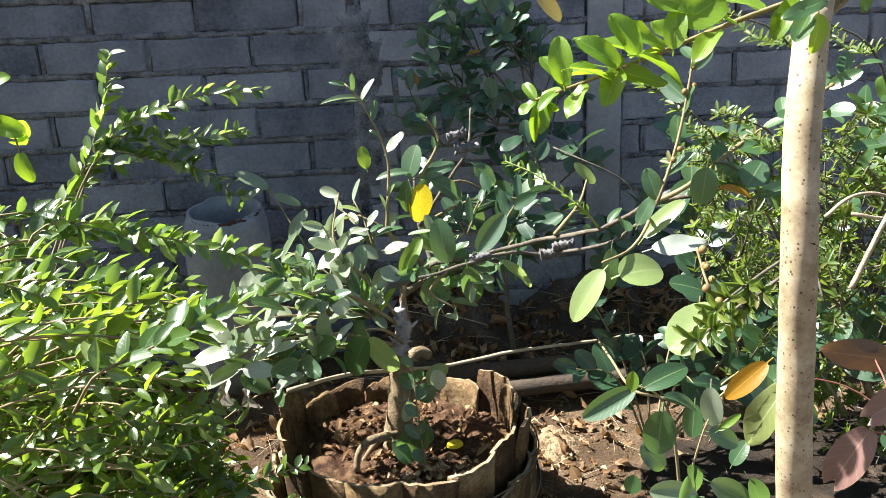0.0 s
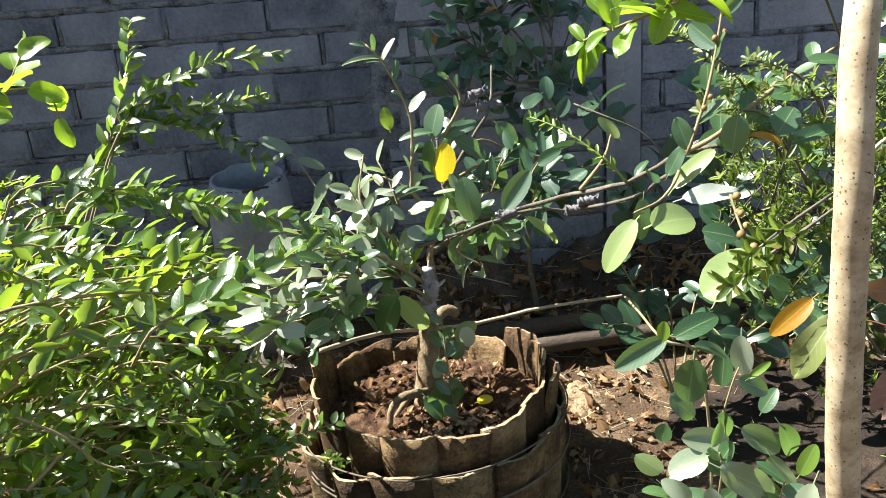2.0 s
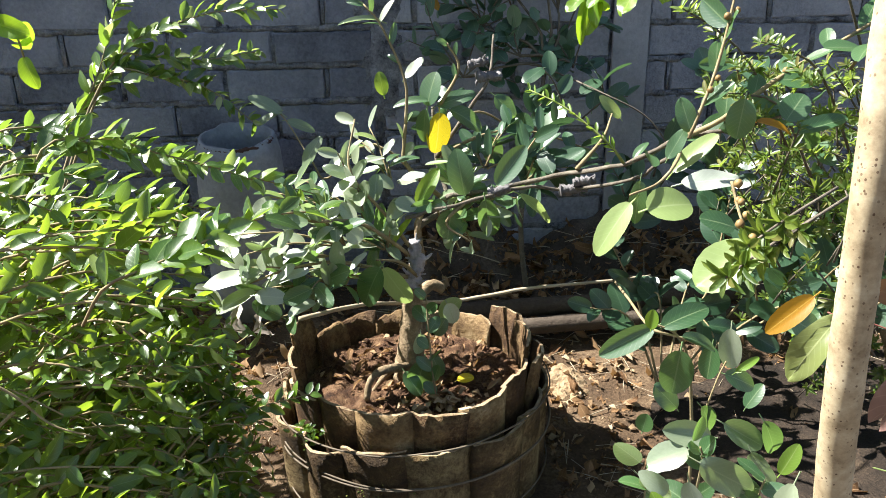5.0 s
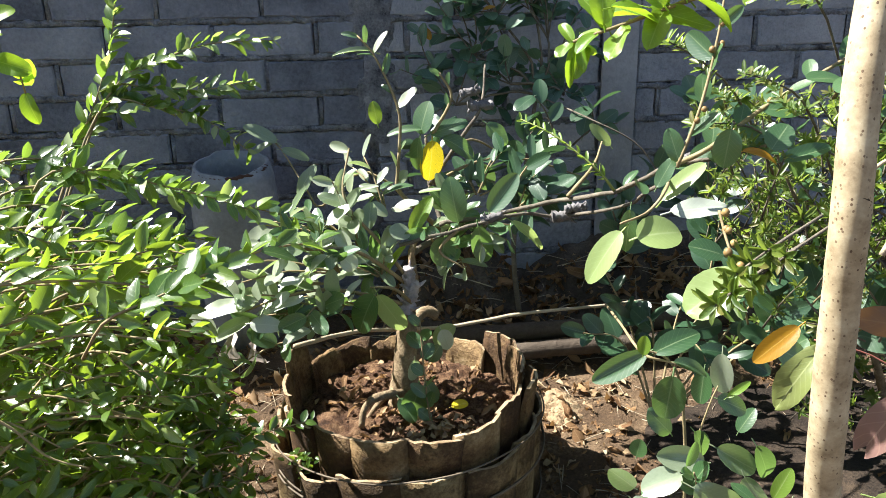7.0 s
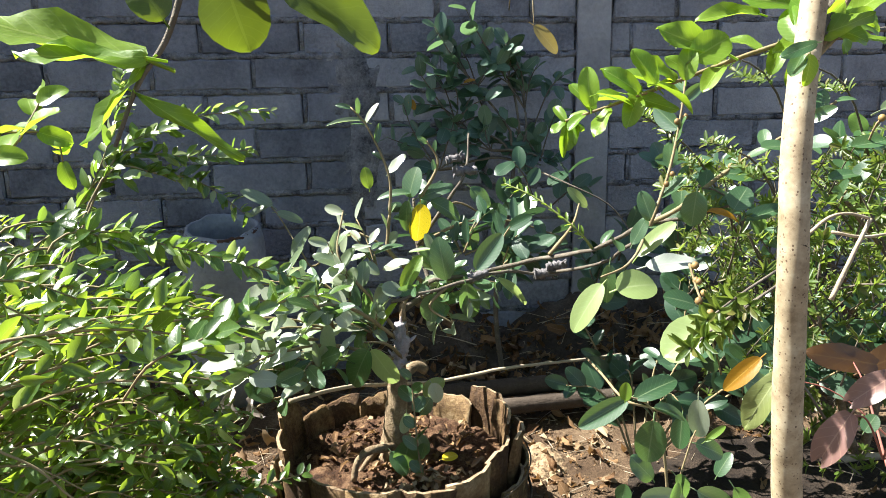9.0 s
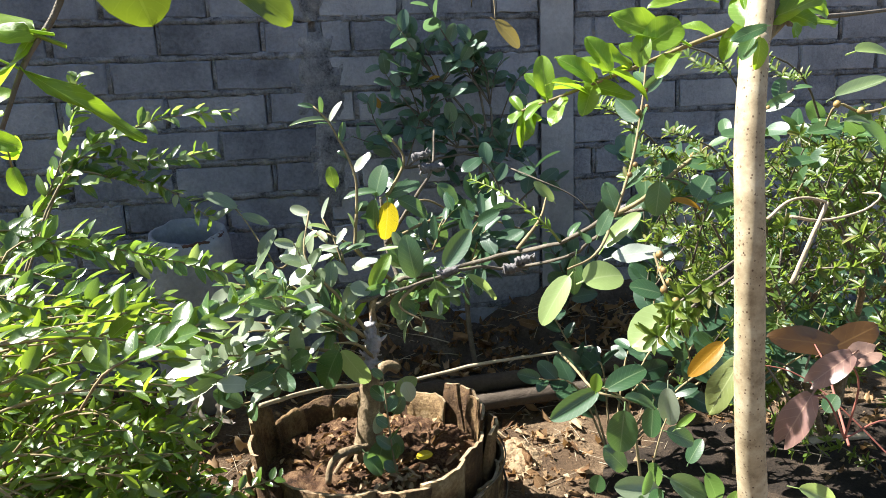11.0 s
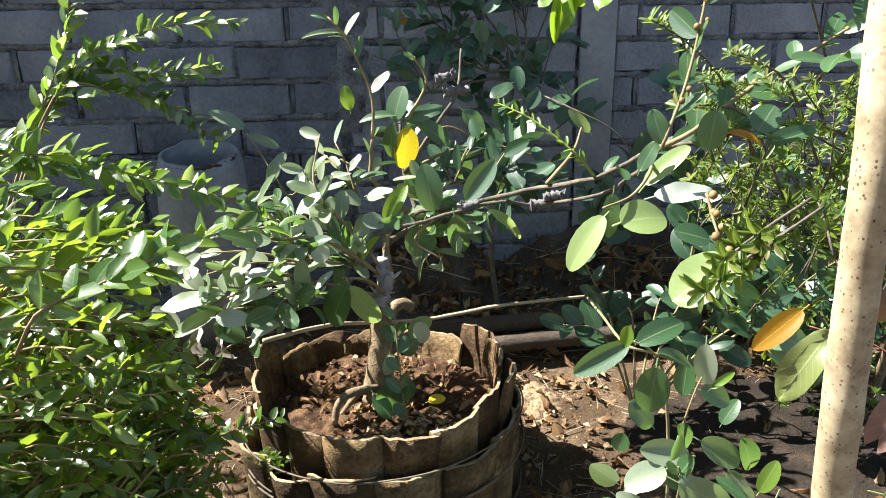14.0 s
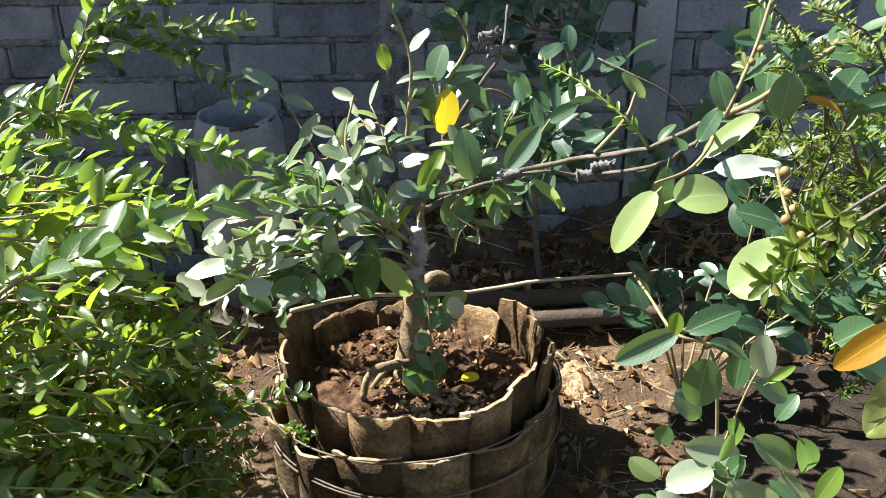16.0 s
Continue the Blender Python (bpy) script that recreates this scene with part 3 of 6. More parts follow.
def brick_mesh(name, length, height, seed, brick_tone=None):
    """A worn cement brick, its face towards the viewer: chipped rim, slightly dished face."""
    r = random.Random(seed)
    a, b = length / 2, height / 2
    verts, faces = [], []
    cols, rows = 6, 3
    for ring, (inset, y) in enumerate(((0.0, 0.02), (0.0, -0.001), (0.004, -0.0055))):
        loop = []
        for i in range(cols):
            loop.append((-a + inset + (2 * a - 2 * inset) * i / cols, -b + inset))
        for i in range(rows):
            loop.append((a - inset, -b + inset + (2 * b - 2 * inset) * i / rows))
        for i in range(cols):
            loop.append((a - inset - (2 * a - 2 * inset) * i / cols, b - inset))
        for i in range(rows):
            loop.append((-a + inset, b - inset - (2 * b - 2 * inset) * i / rows))
        for x, z in loop:
            j = 0.0022 if ring else 0.0015
            verts.append((x + r.uniform(-j, j), y + (r.uniform(-0.001, 0.001) if ring else 0), z + r.uniform(-j, j)))
    n = 2 * (cols + rows)
    for ring in range(2):
        for i in range(n):
            k = (i + 1) % n
            faces.append((ring * n + i, ring * n + k, (ring + 1) * n + k, (ring + 1) * n + i))
    faces.append(tuple(2 * n + i for i in range(n)))
    return mesh_of(name, verts, faces, None, brick_tone or M_BRICK, smooth=False)


# ---- where the plants grow: leaves by base, tip and width; stems by their bends ----
CROWN_LEAVES = [
    (0.124, 1.370, 0.655, 0.119, 1.370, 0.579, 0.046),
    (0.101, 1.370, 0.668, 0.114, 1.370, 0.728, 0.048),
    (0.119, 1.370, 0.668, 0.189, 1.370, 0.691, 0.036),
    (0.143, 1.360, 0.661, 0.207, 1.360, 0.631, 0.040),
    (0.098, 1.360, 0.663, 0.086, 1.360, 0.603, 0.030),
    (0.104, 1.370, 0.677, 0.040, 1.370, 0.680, 0.022),
    (0.021, 1.360, 0.690, 0.014, 1.360, 0.731, 0.026),
    (0.155, 1.220, 0.531, 0.141, 1.220, 0.608, 0.046),
    (0.211, 1.220, 0.547, 0.260, 1.220, 0.611, 0.041),
    (0.073, 1.220, 0.517, 0.104, 1.220, 0.577, 0.030),
    (0.130, 1.200, 0.512, 0.123, 1.200, 0.461, 0.046),
    (0.188, 1.200, 0.528, 0.202, 1.200, 0.458, 0.039),
]
CROWN_LEAVES_LOW = [
    (0.063, 1.200, 0.501, 0.022, 1.200, 0.454, 0.016),
    (0.248, 1.200, 0.535, 0.308, 1.200, 0.488, 0.020),
    (0.333, 1.450, 0.579, 0.380, 1.450, 0.651, 0.049),
    (0.300, 1.500, 0.576, 0.314, 1.500, 0.631, 0.057),
    (0.371, 1.450, 0.555, 0.455, 1.450, 0.542, 0.033),
    (0.319, 1.500, 0.561, 0.334, 1.500, 0.499, 0.032),
    (0.248, 1.500, 0.670, 0.292, 1.500, 0.628, 0.042),
    (0.234, 1.480, 0.587, 0.250, 1.480, 0.533, 0.045),
    (0.449, 1.300, 0.646, 0.413, 1.300, 0.685, 0.022),
    (0.006, 1.120, 0.440, -0.031, 1.120, 0.376, 0.050),
    (0.011, 1.120, 0.440, 0.050, 1.120, 0.375, 0.040),
    (0.108, 1.200, 0.310, 0.137, 1.200, 0.346, 0.039),
]
SPRAY_LEAVES = [
    (-0.105, 1.100, 0.449, -0.181, 1.100, 0.428, 0.025),
    (-0.192, 1.100, 0.445, -0.271, 1.100, 0.431, 0.032),
    (-0.191, 1.090, 0.420, -0.258, 1.090, 0.392, 0.030),
    (-0.190, 1.080, 0.417, -0.143, 1.080, 0.411, 0.031),
    (-0.101, 1.100, 0.526, -0.157, 1.100, 0.531, 0.028),
    (-0.067, 1.120, 0.510, -0.113, 1.120, 0.482, 0.030),
    (-0.107, 1.100, 0.479, -0.144, 1.100, 0.475, 0.023),
    (-0.061, 1.120, 0.434, -0.062, 1.120, 0.486, 0.031),
    (-0.078, 1.110, 0.418, -0.081, 1.110, 0.461, 0.016),
    (-0.045, 1.140, 0.432, -0.018, 1.140, 0.460, 0.015),
    (-0.057, 1.180, 0.526, -0.097, 1.180, 0.503, 0.030),
    (-0.072, 1.200, 0.542, -0.033, 1.200, 0.574, 0.028),
]
SPRAY_LEAVES_LOW = [
    (-0.024, 1.150, 0.476, -0.043, 1.150, 0.498, 0.031),
    (-0.002, 1.240, 0.561, 0.034, 1.240, 0.552, 0.033),
    (0.034, 1.200, 0.529, 0.070, 1.200, 0.519, 0.032),
    (0.046, 1.220, 0.564, 0.086, 1.220, 0.572, 0.023),
    (-0.179, 1.090, 0.451, -0.173, 1.090, 0.481, 0.023),
    (-0.227, 1.080, 0.481, -0.211, 1.080, 0.496, 0.024),
    (-0.158, 1.100, 0.436, -0.130, 1.100, 0.458, 0.023),
    (-0.126, 1.100, 0.515, -0.152, 1.100, 0.490, 0.024),
    (-0.033, 1.270, 0.580, -0.024, 1.270, 0.619, 0.026),
    (-0.055, 1.270, 0.592, -0.042, 1.270, 0.548, 0.023),
    (-0.024, 1.270, 0.582, 0.018, 1.270, 0.588, 0.014),
    (-0.131, 1.200, 0.560, -0.099, 1.200, 0.603, 0.023),
]
BIG_LEAVES = [
    (0.292, 0.780, 0.628, 0.253, 0.780, 0.573, 0.033),
    (0.310, 0.780, 0.620, 0.361, 0.780, 0.631, 0.046),
    (0.373, 0.840, 0.633, 0.442, 0.840, 0.639, 0.030),
    (0.308, 0.800, 0.648, 0.305, 0.800, 0.599, 0.020),
    (0.378, 0.880, 0.638, 0.427, 0.880, 0.685, 0.026),
    (0.382, 0.680, 0.607, 0.328, 0.680, 0.574, 0.049),
    (0.397, 0.750, 0.605, 0.361, 0.750, 0.619, 0.028),
    (0.444, 0.850, 0.729, 0.439, 0.850, 0.684, 0.033),
    (0.461, 0.850, 0.702, 0.512, 0.850, 0.694, 0.015),
    (0.503, 0.860, 0.701, 0.520, 0.860, 0.731, 0.035),
    (0.515, 0.860, 0.686, 0.576, 0.860, 0.699, 0.023),
    (0.370, 0.880, 0.655, 0.388, 0.880, 0.690, 0.020),
]
SEEDLING_LEAVES = [
    (0.368, 0.870, 0.432, 0.299, 0.870, 0.396, 0.031),
    (0.379, 0.870, 0.432, 0.438, 0.870, 0.462, 0.033),
    (0.360, 0.860, 0.435, 0.362, 0.860, 0.462, 0.018),
    (0.399, 0.850, 0.407, 0.393, 0.850, 0.341, 0.044),
    (0.408, 0.870, 0.417, 0.462, 0.870, 0.402, 0.022),
    (0.491, 0.900, 0.410, 0.496, 0.900, 0.346, 0.032),
    (0.493, 0.950, 0.359, 0.492, 0.950, 0.307, 0.031),
    (0.506, 0.900, 0.341, 0.537, 0.900, 0.364, 0.012),
    (0.507, 0.930, 0.322, 0.558, 0.930, 0.299, 0.032),
    (0.442, 0.700, 0.505, 0.473, 0.700, 0.522, 0.032),
    (0.512, 0.700, 0.463, 0.447, 0.700, 0.492, 0.031),
]
LOW_LEAVES = [
    (0.439, 0.820, 0.293, 0.372, 0.820, 0.307, 0.035),
    (0.399, 0.800, 0.290, 0.349, 0.800, 0.276, 0.037),
    (0.406, 0.780, 0.284, 0.483, 0.780, 0.235, 0.043),
    (0.395, 0.780, 0.256, 0.417, 0.780, 0.192, 0.032),
    (0.466, 0.780, 0.237, 0.510, 0.780, 0.189, 0.027),
    (0.516, 0.750, 0.267, 0.498, 0.750, 0.169, 0.036),
    (0.487, 0.880, 0.272, 0.544, 0.880, 0.233, 0.038),
    (0.462, 0.900, 0.288, 0.491, 0.900, 0.243, 0.030),
    (0.534, 0.860, 0.285, 0.569, 0.860, 0.223, 0.032),
    (0.516, 0.780, 0.259, 0.535, 0.780, 0.299, 0.023),
]
LOW_LEAVES_EDGE = [
    (0.378, 0.900, 0.200, 0.338, 0.900, 0.236, 0.032),
    (0.368, 0.760, 0.196, 0.348, 0.760, 0.247, 0.028),
    (0.386, 0.920, 0.239, 0.391, 0.920, 0.268, 0.026),
    (0.378, 0.800, 0.225, 0.345, 0.800, 0.254, 0.026),
    (0.428, 0.740, 0.211, 0.471, 0.740, 0.181, 0.030),
    (0.355, 0.840, 0.223, 0.401, 0.840, 0.182, 0.026),
    (0.558, 0.950, 0.250, 0.578, 0.950, 0.288, 0.025),
    (0.510, 0.840, 0.250, 0.546, 0.840, 0.192, 0.030),
    (0.473, 1.000, 0.223, 0.435, 1.000, 0.266, 0.039),
]
SAPLING_LEAVES = [
    (0.169, 0.420, 0.848, 0.201, 0.420, 0.837, 0.010),
    (0.146, 0.420, 0.840, 0.143, 0.420, 0.864, 0.013),
    (0.146, 0.410, 0.848, 0.170, 0.410, 0.846, 0.014),
    (0.173, 0.410, 0.848, 0.154, 0.410, 0.863, 0.012),
    (0.183, 0.410, 0.853, 0.170, 0.410, 0.874, 0.014),
    (0.198, 0.400, 0.855, 0.199, 0.400, 0.875, 0.012),
    (0.179, 0.400, 0.853, 0.206, 0.400, 0.842, 0.011),
    (0.137, 0.430, 0.829, 0.145, 0.430, 0.839, 0.013),
    (0.134, 0.430, 0.813, 0.140, 0.430, 0.831, 0.009),
    (0.201, 0.400, 0.867, 0.224, 0.400, 0.881, 0.021),
]
SAPLING_TOP = [
    (0.230, 0.410, 0.871, 0.182, 0.410, 0.883, 0.020),
    (0.248, 0.410, 0.895, 0.210, 0.410, 0.895, 0.013),
    (0.277, 0.400, 0.895, 0.234, 0.400, 0.906, 0.021),
    (0.289, 0.400, 0.882, 0.255, 0.400, 0.875, 0.014),
    (0.307, 0.420, 0.891, 0.340, 0.420, 0.907, 0.019),
    (0.306, 0.420, 0.883, 0.341, 0.420, 0.877, 0.013),
    (0.179, 0.420, 0.850, 0.151, 0.420, 0.861, 0.014),
    (0.202, 0.420, 0.857, 0.176, 0.420, 0.867, 0.016),
    (0.221, 0.420, 0.867, 0.222, 0.420, 0.886, 0.011),
    (0.268, 0.390, 0.871, 0.259, 0.390, 0.851, 0.013),
]
RED_LEAVES = [
    (0.306, 0.370, 0.646, 0.285, 0.370, 0.613, 0.020),
    (0.324, 0.360, 0.675, 0.296, 0.360, 0.659, 0.017),
    (0.321, 0.360, 0.670, 0.343, 0.360, 0.678, 0.017),
    (0.442, 0.500, 0.619, 0.370, 0.500, 0.636, 0.026),
    (0.421, 0.500, 0.617, 0.470, 0.500, 0.636, 0.026),
    (0.325, 0.380, 0.627, 0.332, 0.380, 0.638, 0.011),
    (0.280, 0.430, 0.663, 0.255, 0.430, 0.642, 0.014),
    (0.276, 0.400, 0.664, 0.251, 0.400, 0.627, 0.019),
    (0.280, 0.450, 0.640, 0.305, 0.450, 0.626, 0.020),
    (0.325, 0.400, 0.559, 0.367, 0.400, 0.541, 0.015),
]
RIGHT_LEAVES = [
    (0.679, 0.800, 0.886, 0.744, 0.800, 0.890, 0.029),
    (0.656, 0.800, 0.831, 0.726, 0.800, 0.846, 0.026),
    (0.706, 0.780, 0.806, 0.770, 0.780, 0.810, 0.025),
    (0.673, 0.800, 0.799, 0.716, 0.800, 0.802, 0.013),
    (0.731, 0.840, 0.792, 0.797, 0.840, 0.753, 0.037),
    (0.762, 0.760, 0.746, 0.724, 0.760, 0.708, 0.048),
    (0.652, 0.840, 0.784, 0.699, 0.840, 0.788, 0.026),
    (0.778, 0.780, 0.846, 0.736, 0.780, 0.869, 0.022),
    (0.700, 0.860, 0.764, 0.677, 0.860, 0.735, 0.024),
    (0.639, 0.860, 0.737, 0.683, 0.860, 0.754, 0.024),
]
RIGHT_TWIG = [(0.839, 0.840, 0.839), (0.768, 0.820, 0.818), (0.716, 0.820, 0.808), (0.676, 0.820, 0.820), (0.681, 0.850, 0.782)]
RIGHT_LIMB = [(0.376, 0.520, 0.874), (0.411, 0.560, 0.896), (0.488, 0.620, 0.907), (0.601, 0.700, 0.920), (0.795, 0.800, 0.942)]
STUB = ((1.073, 1.332, 0.030), (1.159, 1.332, 0.030), (1.237, 1.323, 0.030))
SAPLING = [(0.270, 0.370, 0.558), (0.252, 0.355, 0.645), (0.245, 0.350, 0.709), (0.239, 0.345, 0.759), (0.239, 0.350, 0.810), (0.246, 0.360, 0.859), (0.251, 0.365, 0.875)]
SAPLING_TWIG = [(0.311, 0.420, 0.889), (0.251, 0.420, 0.872), (0.195, 0.420, 0.853), (0.162, 0.420, 0.842), (0.133, 0.430, 0.832)]
NEAR_TWIG = [(-0.026, 0.125, 0.866), (-0.030, 0.122, 0.853), (-0.035, 0.120, 0.845), (-0.039, 0.118, 0.835)]
NEAR_LEAVES = [
    (-0.033, 0.120, 0.849, -0.057, 0.120, 0.853, 0.010),
    (-0.032, 0.115, 0.849, -0.050, 0.115, 0.848, 0.005),
    (-0.034, 0.120, 0.848, -0.043, 0.120, 0.835, 0.004),
    (-0.021, 0.125, 0.863, -0.018, 0.125, 0.851, 0.012),
    (-0.013, 0.125, 0.863, 0.005, 0.125, 0.853, 0.011),
    (-0.036, 0.120, 0.844, -0.020, 0.120, 0.832, 0.003),
    (-0.030, 0.120, 0.855, -0.034, 0.120, 0.862, 0.007),
]
LIMB = [(0.125, 1.250, 0.521), (0.197, 1.250, 0.531), (0.314, 1.220, 0.561), (0.393, 1.100, 0.603), (0.436, 1.000, 0.659), (0.506, 0.950, 0.682), (0.590, 0.950, 0.709)]
LIMB_FRONT = [(0.052, 1.200, 0.501), (0.153, 1.200, 0.524), (0.258, 1.220, 0.542), (0.354, 1.250, 0.528), (0.413, 1.100, 0.581), (0.424, 1.000, 0.637)]
STICK = [(-0.135, 1.150, 0.343), (-0.029, 1.250, 0.321), (0.141, 1.340, 0.282), (0.300, 1.360, 0.294), (0.475, 1.400, 0.287), (0.593, 1.450, 0.275)]
STICK_FORK = [(0.475, 1.350, 0.309), (0.416, 1.100, 0.375), (0.367, 0.880, 0.428), (0.402, 0.870, 0.417), (0.430, 0.870, 0.404)]
TRUNK = [(0.075, 1.240, 0.172), (0.072, 1.235, 0.284), (0.077, 1.235, 0.370), (0.079, 1.235, 0.402), (0.072, 1.230, 0.474), (0.092, 1.250, 0.517)]
LEADER = [(0.077, 1.240, 0.410), (0.135, 1.300, 0.484), (0.118, 1.350, 0.564), (0.114, 1.370, 0.660)]
LEADER_TOP = [(0.185, 1.380, 0.664), (0.222, 1.400, 0.716), (0.237, 1.450, 0.791)]
SIDE_TWIG_A = [(0.059, 1.330, 0.641), (0.060, 1.340, 0.718), (0.022, 1.360, 0.811), (-0.009, 1.370, 0.849)]
SIDE_TWIG_B = [(0.125, 1.370, 0.667), (0.162, 1.380, 0.734), (0.140, 1.380, 0.780)]
FIG_TWIG = [(0.381, 0.850, 0.685), (0.409, 0.860, 0.758), (0.431, 0.880, 0.831), (0.445, 0.900, 0.883)]
FIG_TWIG_LOW = [(0.372, 0.720, 0.663), (0.372, 0.700, 0.639), (0.373, 0.680, 0.618)]
RISER = [(0.468, 0.950, 0.691), (0.556, 0.970, 0.745), (0.662, 1.000, 0.793), (0.743, 1.000, 0.843)]
SPRAY_1 = [(-0.648, 1.350, 0.555), (-0.575, 1.380, 0.630), (-0.519, 1.400, 0.699), (-0.468, 1.420, 0.820), (-0.444, 1.430, 0.921)]
SPRAY_2 = [(-0.535, 1.400, 0.667), (-0.450, 1.420, 0.778), (-0.388, 1.440, 0.810), (-0.290, 1.450, 0.840), (-0.172, 1.460, 0.844)]
SPRAY_3 = [(-0.481, 1.400, 0.739), (-0.410, 1.420, 0.765), (-0.322, 1.440, 0.755), (-0.218, 1.450, 0.768)]
SPRAY_4 = [(-0.487, 1.380, 0.720), (-0.389, 1.400, 0.728), (-0.313, 1.420, 0.705), (-0.230, 1.420, 0.638)]
SPRAY_5 = [(-0.500, 1.000, 0.625), (-0.426, 1.050, 0.652), (-0.333, 1.100, 0.639), (-0.223, 1.120, 0.608), (-0.090, 1.150, 0.558)]
SPRAY_6 = [(-0.164, 0.520, 0.653), (-0.134, 0.530, 0.664), (-0.104, 0.545, 0.674), (-0.084, 0.560, 0.680), (-0.060, 0.600, 0.678), (-0.033, 0.660, 0.663)]
DRY_TWIG_1 = [(0.422, 0.550, 0.665), (0.438, 0.550, 0.704), (0.453, 0.550, 0.739)]
DRY_TWIG_2 = [(0.394, 0.550, 0.727), (0.412, 0.550, 0.741), (0.431, 0.550, 0.744), (0.452, 0.550, 0.739)]
DRY_TWIG_3 = [(0.424, 0.560, 0.726), (0.458, 0.560, 0.720), (0.509, 0.570, 0.725), (0.535, 0.580, 0.737)]
FAR_TWIG = [(-0.091, 1.360, 0.538), (-0.120, 1.380, 0.564), (-0.169, 1.420, 0.640), (-0.200, 1.430, 0.668)]
FAR_LEAVES = [
    (-0.176, 1.420, 0.654, -0.233, 1.420, 0.691, 0.030),
    (-0.182, 1.420, 0.658, -0.227, 1.420, 0.634, 0.017),
    (-0.169, 1.420, 0.640, -0.117, 1.420, 0.622, 0.023),
    (-0.140, 1.380, 0.556, -0.104, 1.380, 0.613, 0.031),
    (-0.089, 1.360, 0.555, -0.046, 1.360, 0.591, 0.029),
    (0.020, 1.370, 0.821, -0.053, 1.370, 0.830, 0.013),
    (0.020, 1.370, 0.818, 0.041, 1.370, 0.857, 0.017),
    (0.060, 1.360, 0.720, 0.093, 1.360, 0.755, 0.022),
]
LOW_SPRIG_1 = [(-0.413, 0.95, 0.232), (-0.342, 0.95, 0.255), (-0.257, 0.95, 0.276), (-0.177, 0.95, 0.316)]
LOW_SPRIG_2 = [(-0.36, 0.92, 0.262), (-0.258, 0.93, 0.235), (-0.226, 0.93, 0.195), (-0.194, 0.93, 0.144)]
TIER = [(-0.44, 1.03, 0.655), (-0.354, 1.03, 0.670), (-0.288, 1.03, 0.656), (-0.222, 1.03, 0.628), (-0.166, 1.04, 0.612)]
SPRAY_7 = [(-0.318, 0.950, 0.255), (-0.261, 0.980, 0.247), (-0.186, 1.000, 0.265), (-0.101, 1.030, 0.269)]
SPRAY_8 = [(-0.315, 0.600, 0.803), (-0.290, 0.620, 0.813), (-0.276, 0.640, 0.842), (-0.273, 0.660, 0.862)]
SPRAY_9 = [(-0.357, 0.700, 0.821), (-0.327, 0.720, 0.826), (-0.302, 0.740, 0.821), (-0.304, 0.760, 0.790)]
BARE_TWIG = [(-0.338, 0.620, 0.544), (-0.304, 0.620, 0.521), (-0.276, 0.620, 0.488), (-0.244, 0.620, 0.474)]

# ---- pot of two rings of staves ----
POT = Vector((0.058, 1.222, 0))


def stave_mesh(name, width, height, thick, seed, bow=0.006, ragged=0.009, wood=None, lit_end=True):
    """A split stave, bowed outwards like half a stalk, its top worn, stepped and curled in at the corners. Outwards is -y."""
    r = random.Random(seed)
    nx, nz = 8, 6
    verts, faces = [], []
    slope, step, cut = r.uniform(-0.7, 0.7), r.uniform(-0.6, 0.8), r.randint(2, 6)
    tops = [ragged * (slope * (i / nx - 0.5) * 1.6 + (step if i >= cut else 0.0) + r.uniform(-0.22, 0.22)) for i in range(nx + 1)]
    tops[0] -= ragged * r.uniform(0.0, 0.9)
    tops[-1] -= ragged * r.uniform(0.0, 0.9)
    warp = [r.uniform(-0.0012, 0.0012) for i in range(nx + 1)]
    for layer in range(2):
        for j in range(nz + 1):
            u = j / nz
            for i in range(nx + 1):
                q = i / nx - 0.5
                z = height * u + tops[i] * u ** 4
                lip = -0.003 * max(0, u - 0.8) / 0.2
                y = -bow * (1 - 4 * q * q) + warp[i] + lip + (thick if layer else 0) * (1 - 0.35 * (j == nz)) + 0.004 * (2 * abs(q)) ** 4
                verts.append((q * width * (1.0 - 0.05 * (1 - u)), y + 0.0015 * noise.noise(Vector((q * 5 + seed, u * 3, layer))), z))
    w, n = nx + 1, (nx + 1) * (nz + 1)
    for j in range(nz):
        for i in range(nx):
            q = j * w + i
            faces.append((q, q + 1, q + w + 1, q + w))
            faces.append((n + q, n + q + w, n + q + w + 1, n + q + 1))
    for i in range(nx):
        t = nz * w + i
        faces.append((t, t + 1, n + t + 1, n + t))
        faces.append((i + 1, i, n + i, n + i + 1))
    for j in range(nz):
        q = j * w
        faces.append((q, q + w, n + q + w, n + q))
        q = j * w + nx
        faces.append((q + w, q, n + q, n + q + w))
    me = mesh_of(name, verts, faces, None, wood or M_STAVE, smooth=False)
    me.polygons.foreach_set("use_smooth", [k < 2 * nx * nz for k in range(len(me.polygons))])
    me.materials.append(M_LIT_ENDGRAIN)
    # Only the top faces take the lightened end-grain colour.
    for k in range(nx if lit_end else 0):
        me.polygons[2 * nx * nz + 2 * k].material_index = 1
    return me


pot = thing("plant_pot", "large old pot of weathered brown wooden staves bound with wire", "plant pot", POT)
INNER = [stave_mesh("stave", 0.094, 0.225, 0.009, 40 + i, 0.009, 0.010) for i in range(7)]
# Back staves without lightened tops, for the rim that no sun picks out.
UNLIT_ENDS = [stave_mesh("stave", 0.094, 0.225, 0.009, 30 + i, 0.009, 0.012, None, False) for i in range(3)]
OUTER = [stave_mesh("stave", 0.112, 0.178, 0.009, 60 + i, 0.013, 0.007, M_STAVE_MOSSY) for i in range(5)]
POCKET = [stave_mesh("stave", 0.104, 0.178, 0.009, 80 + i, 0.034, 0.006, M_STAVE_MOSSY) for i in range(2)]
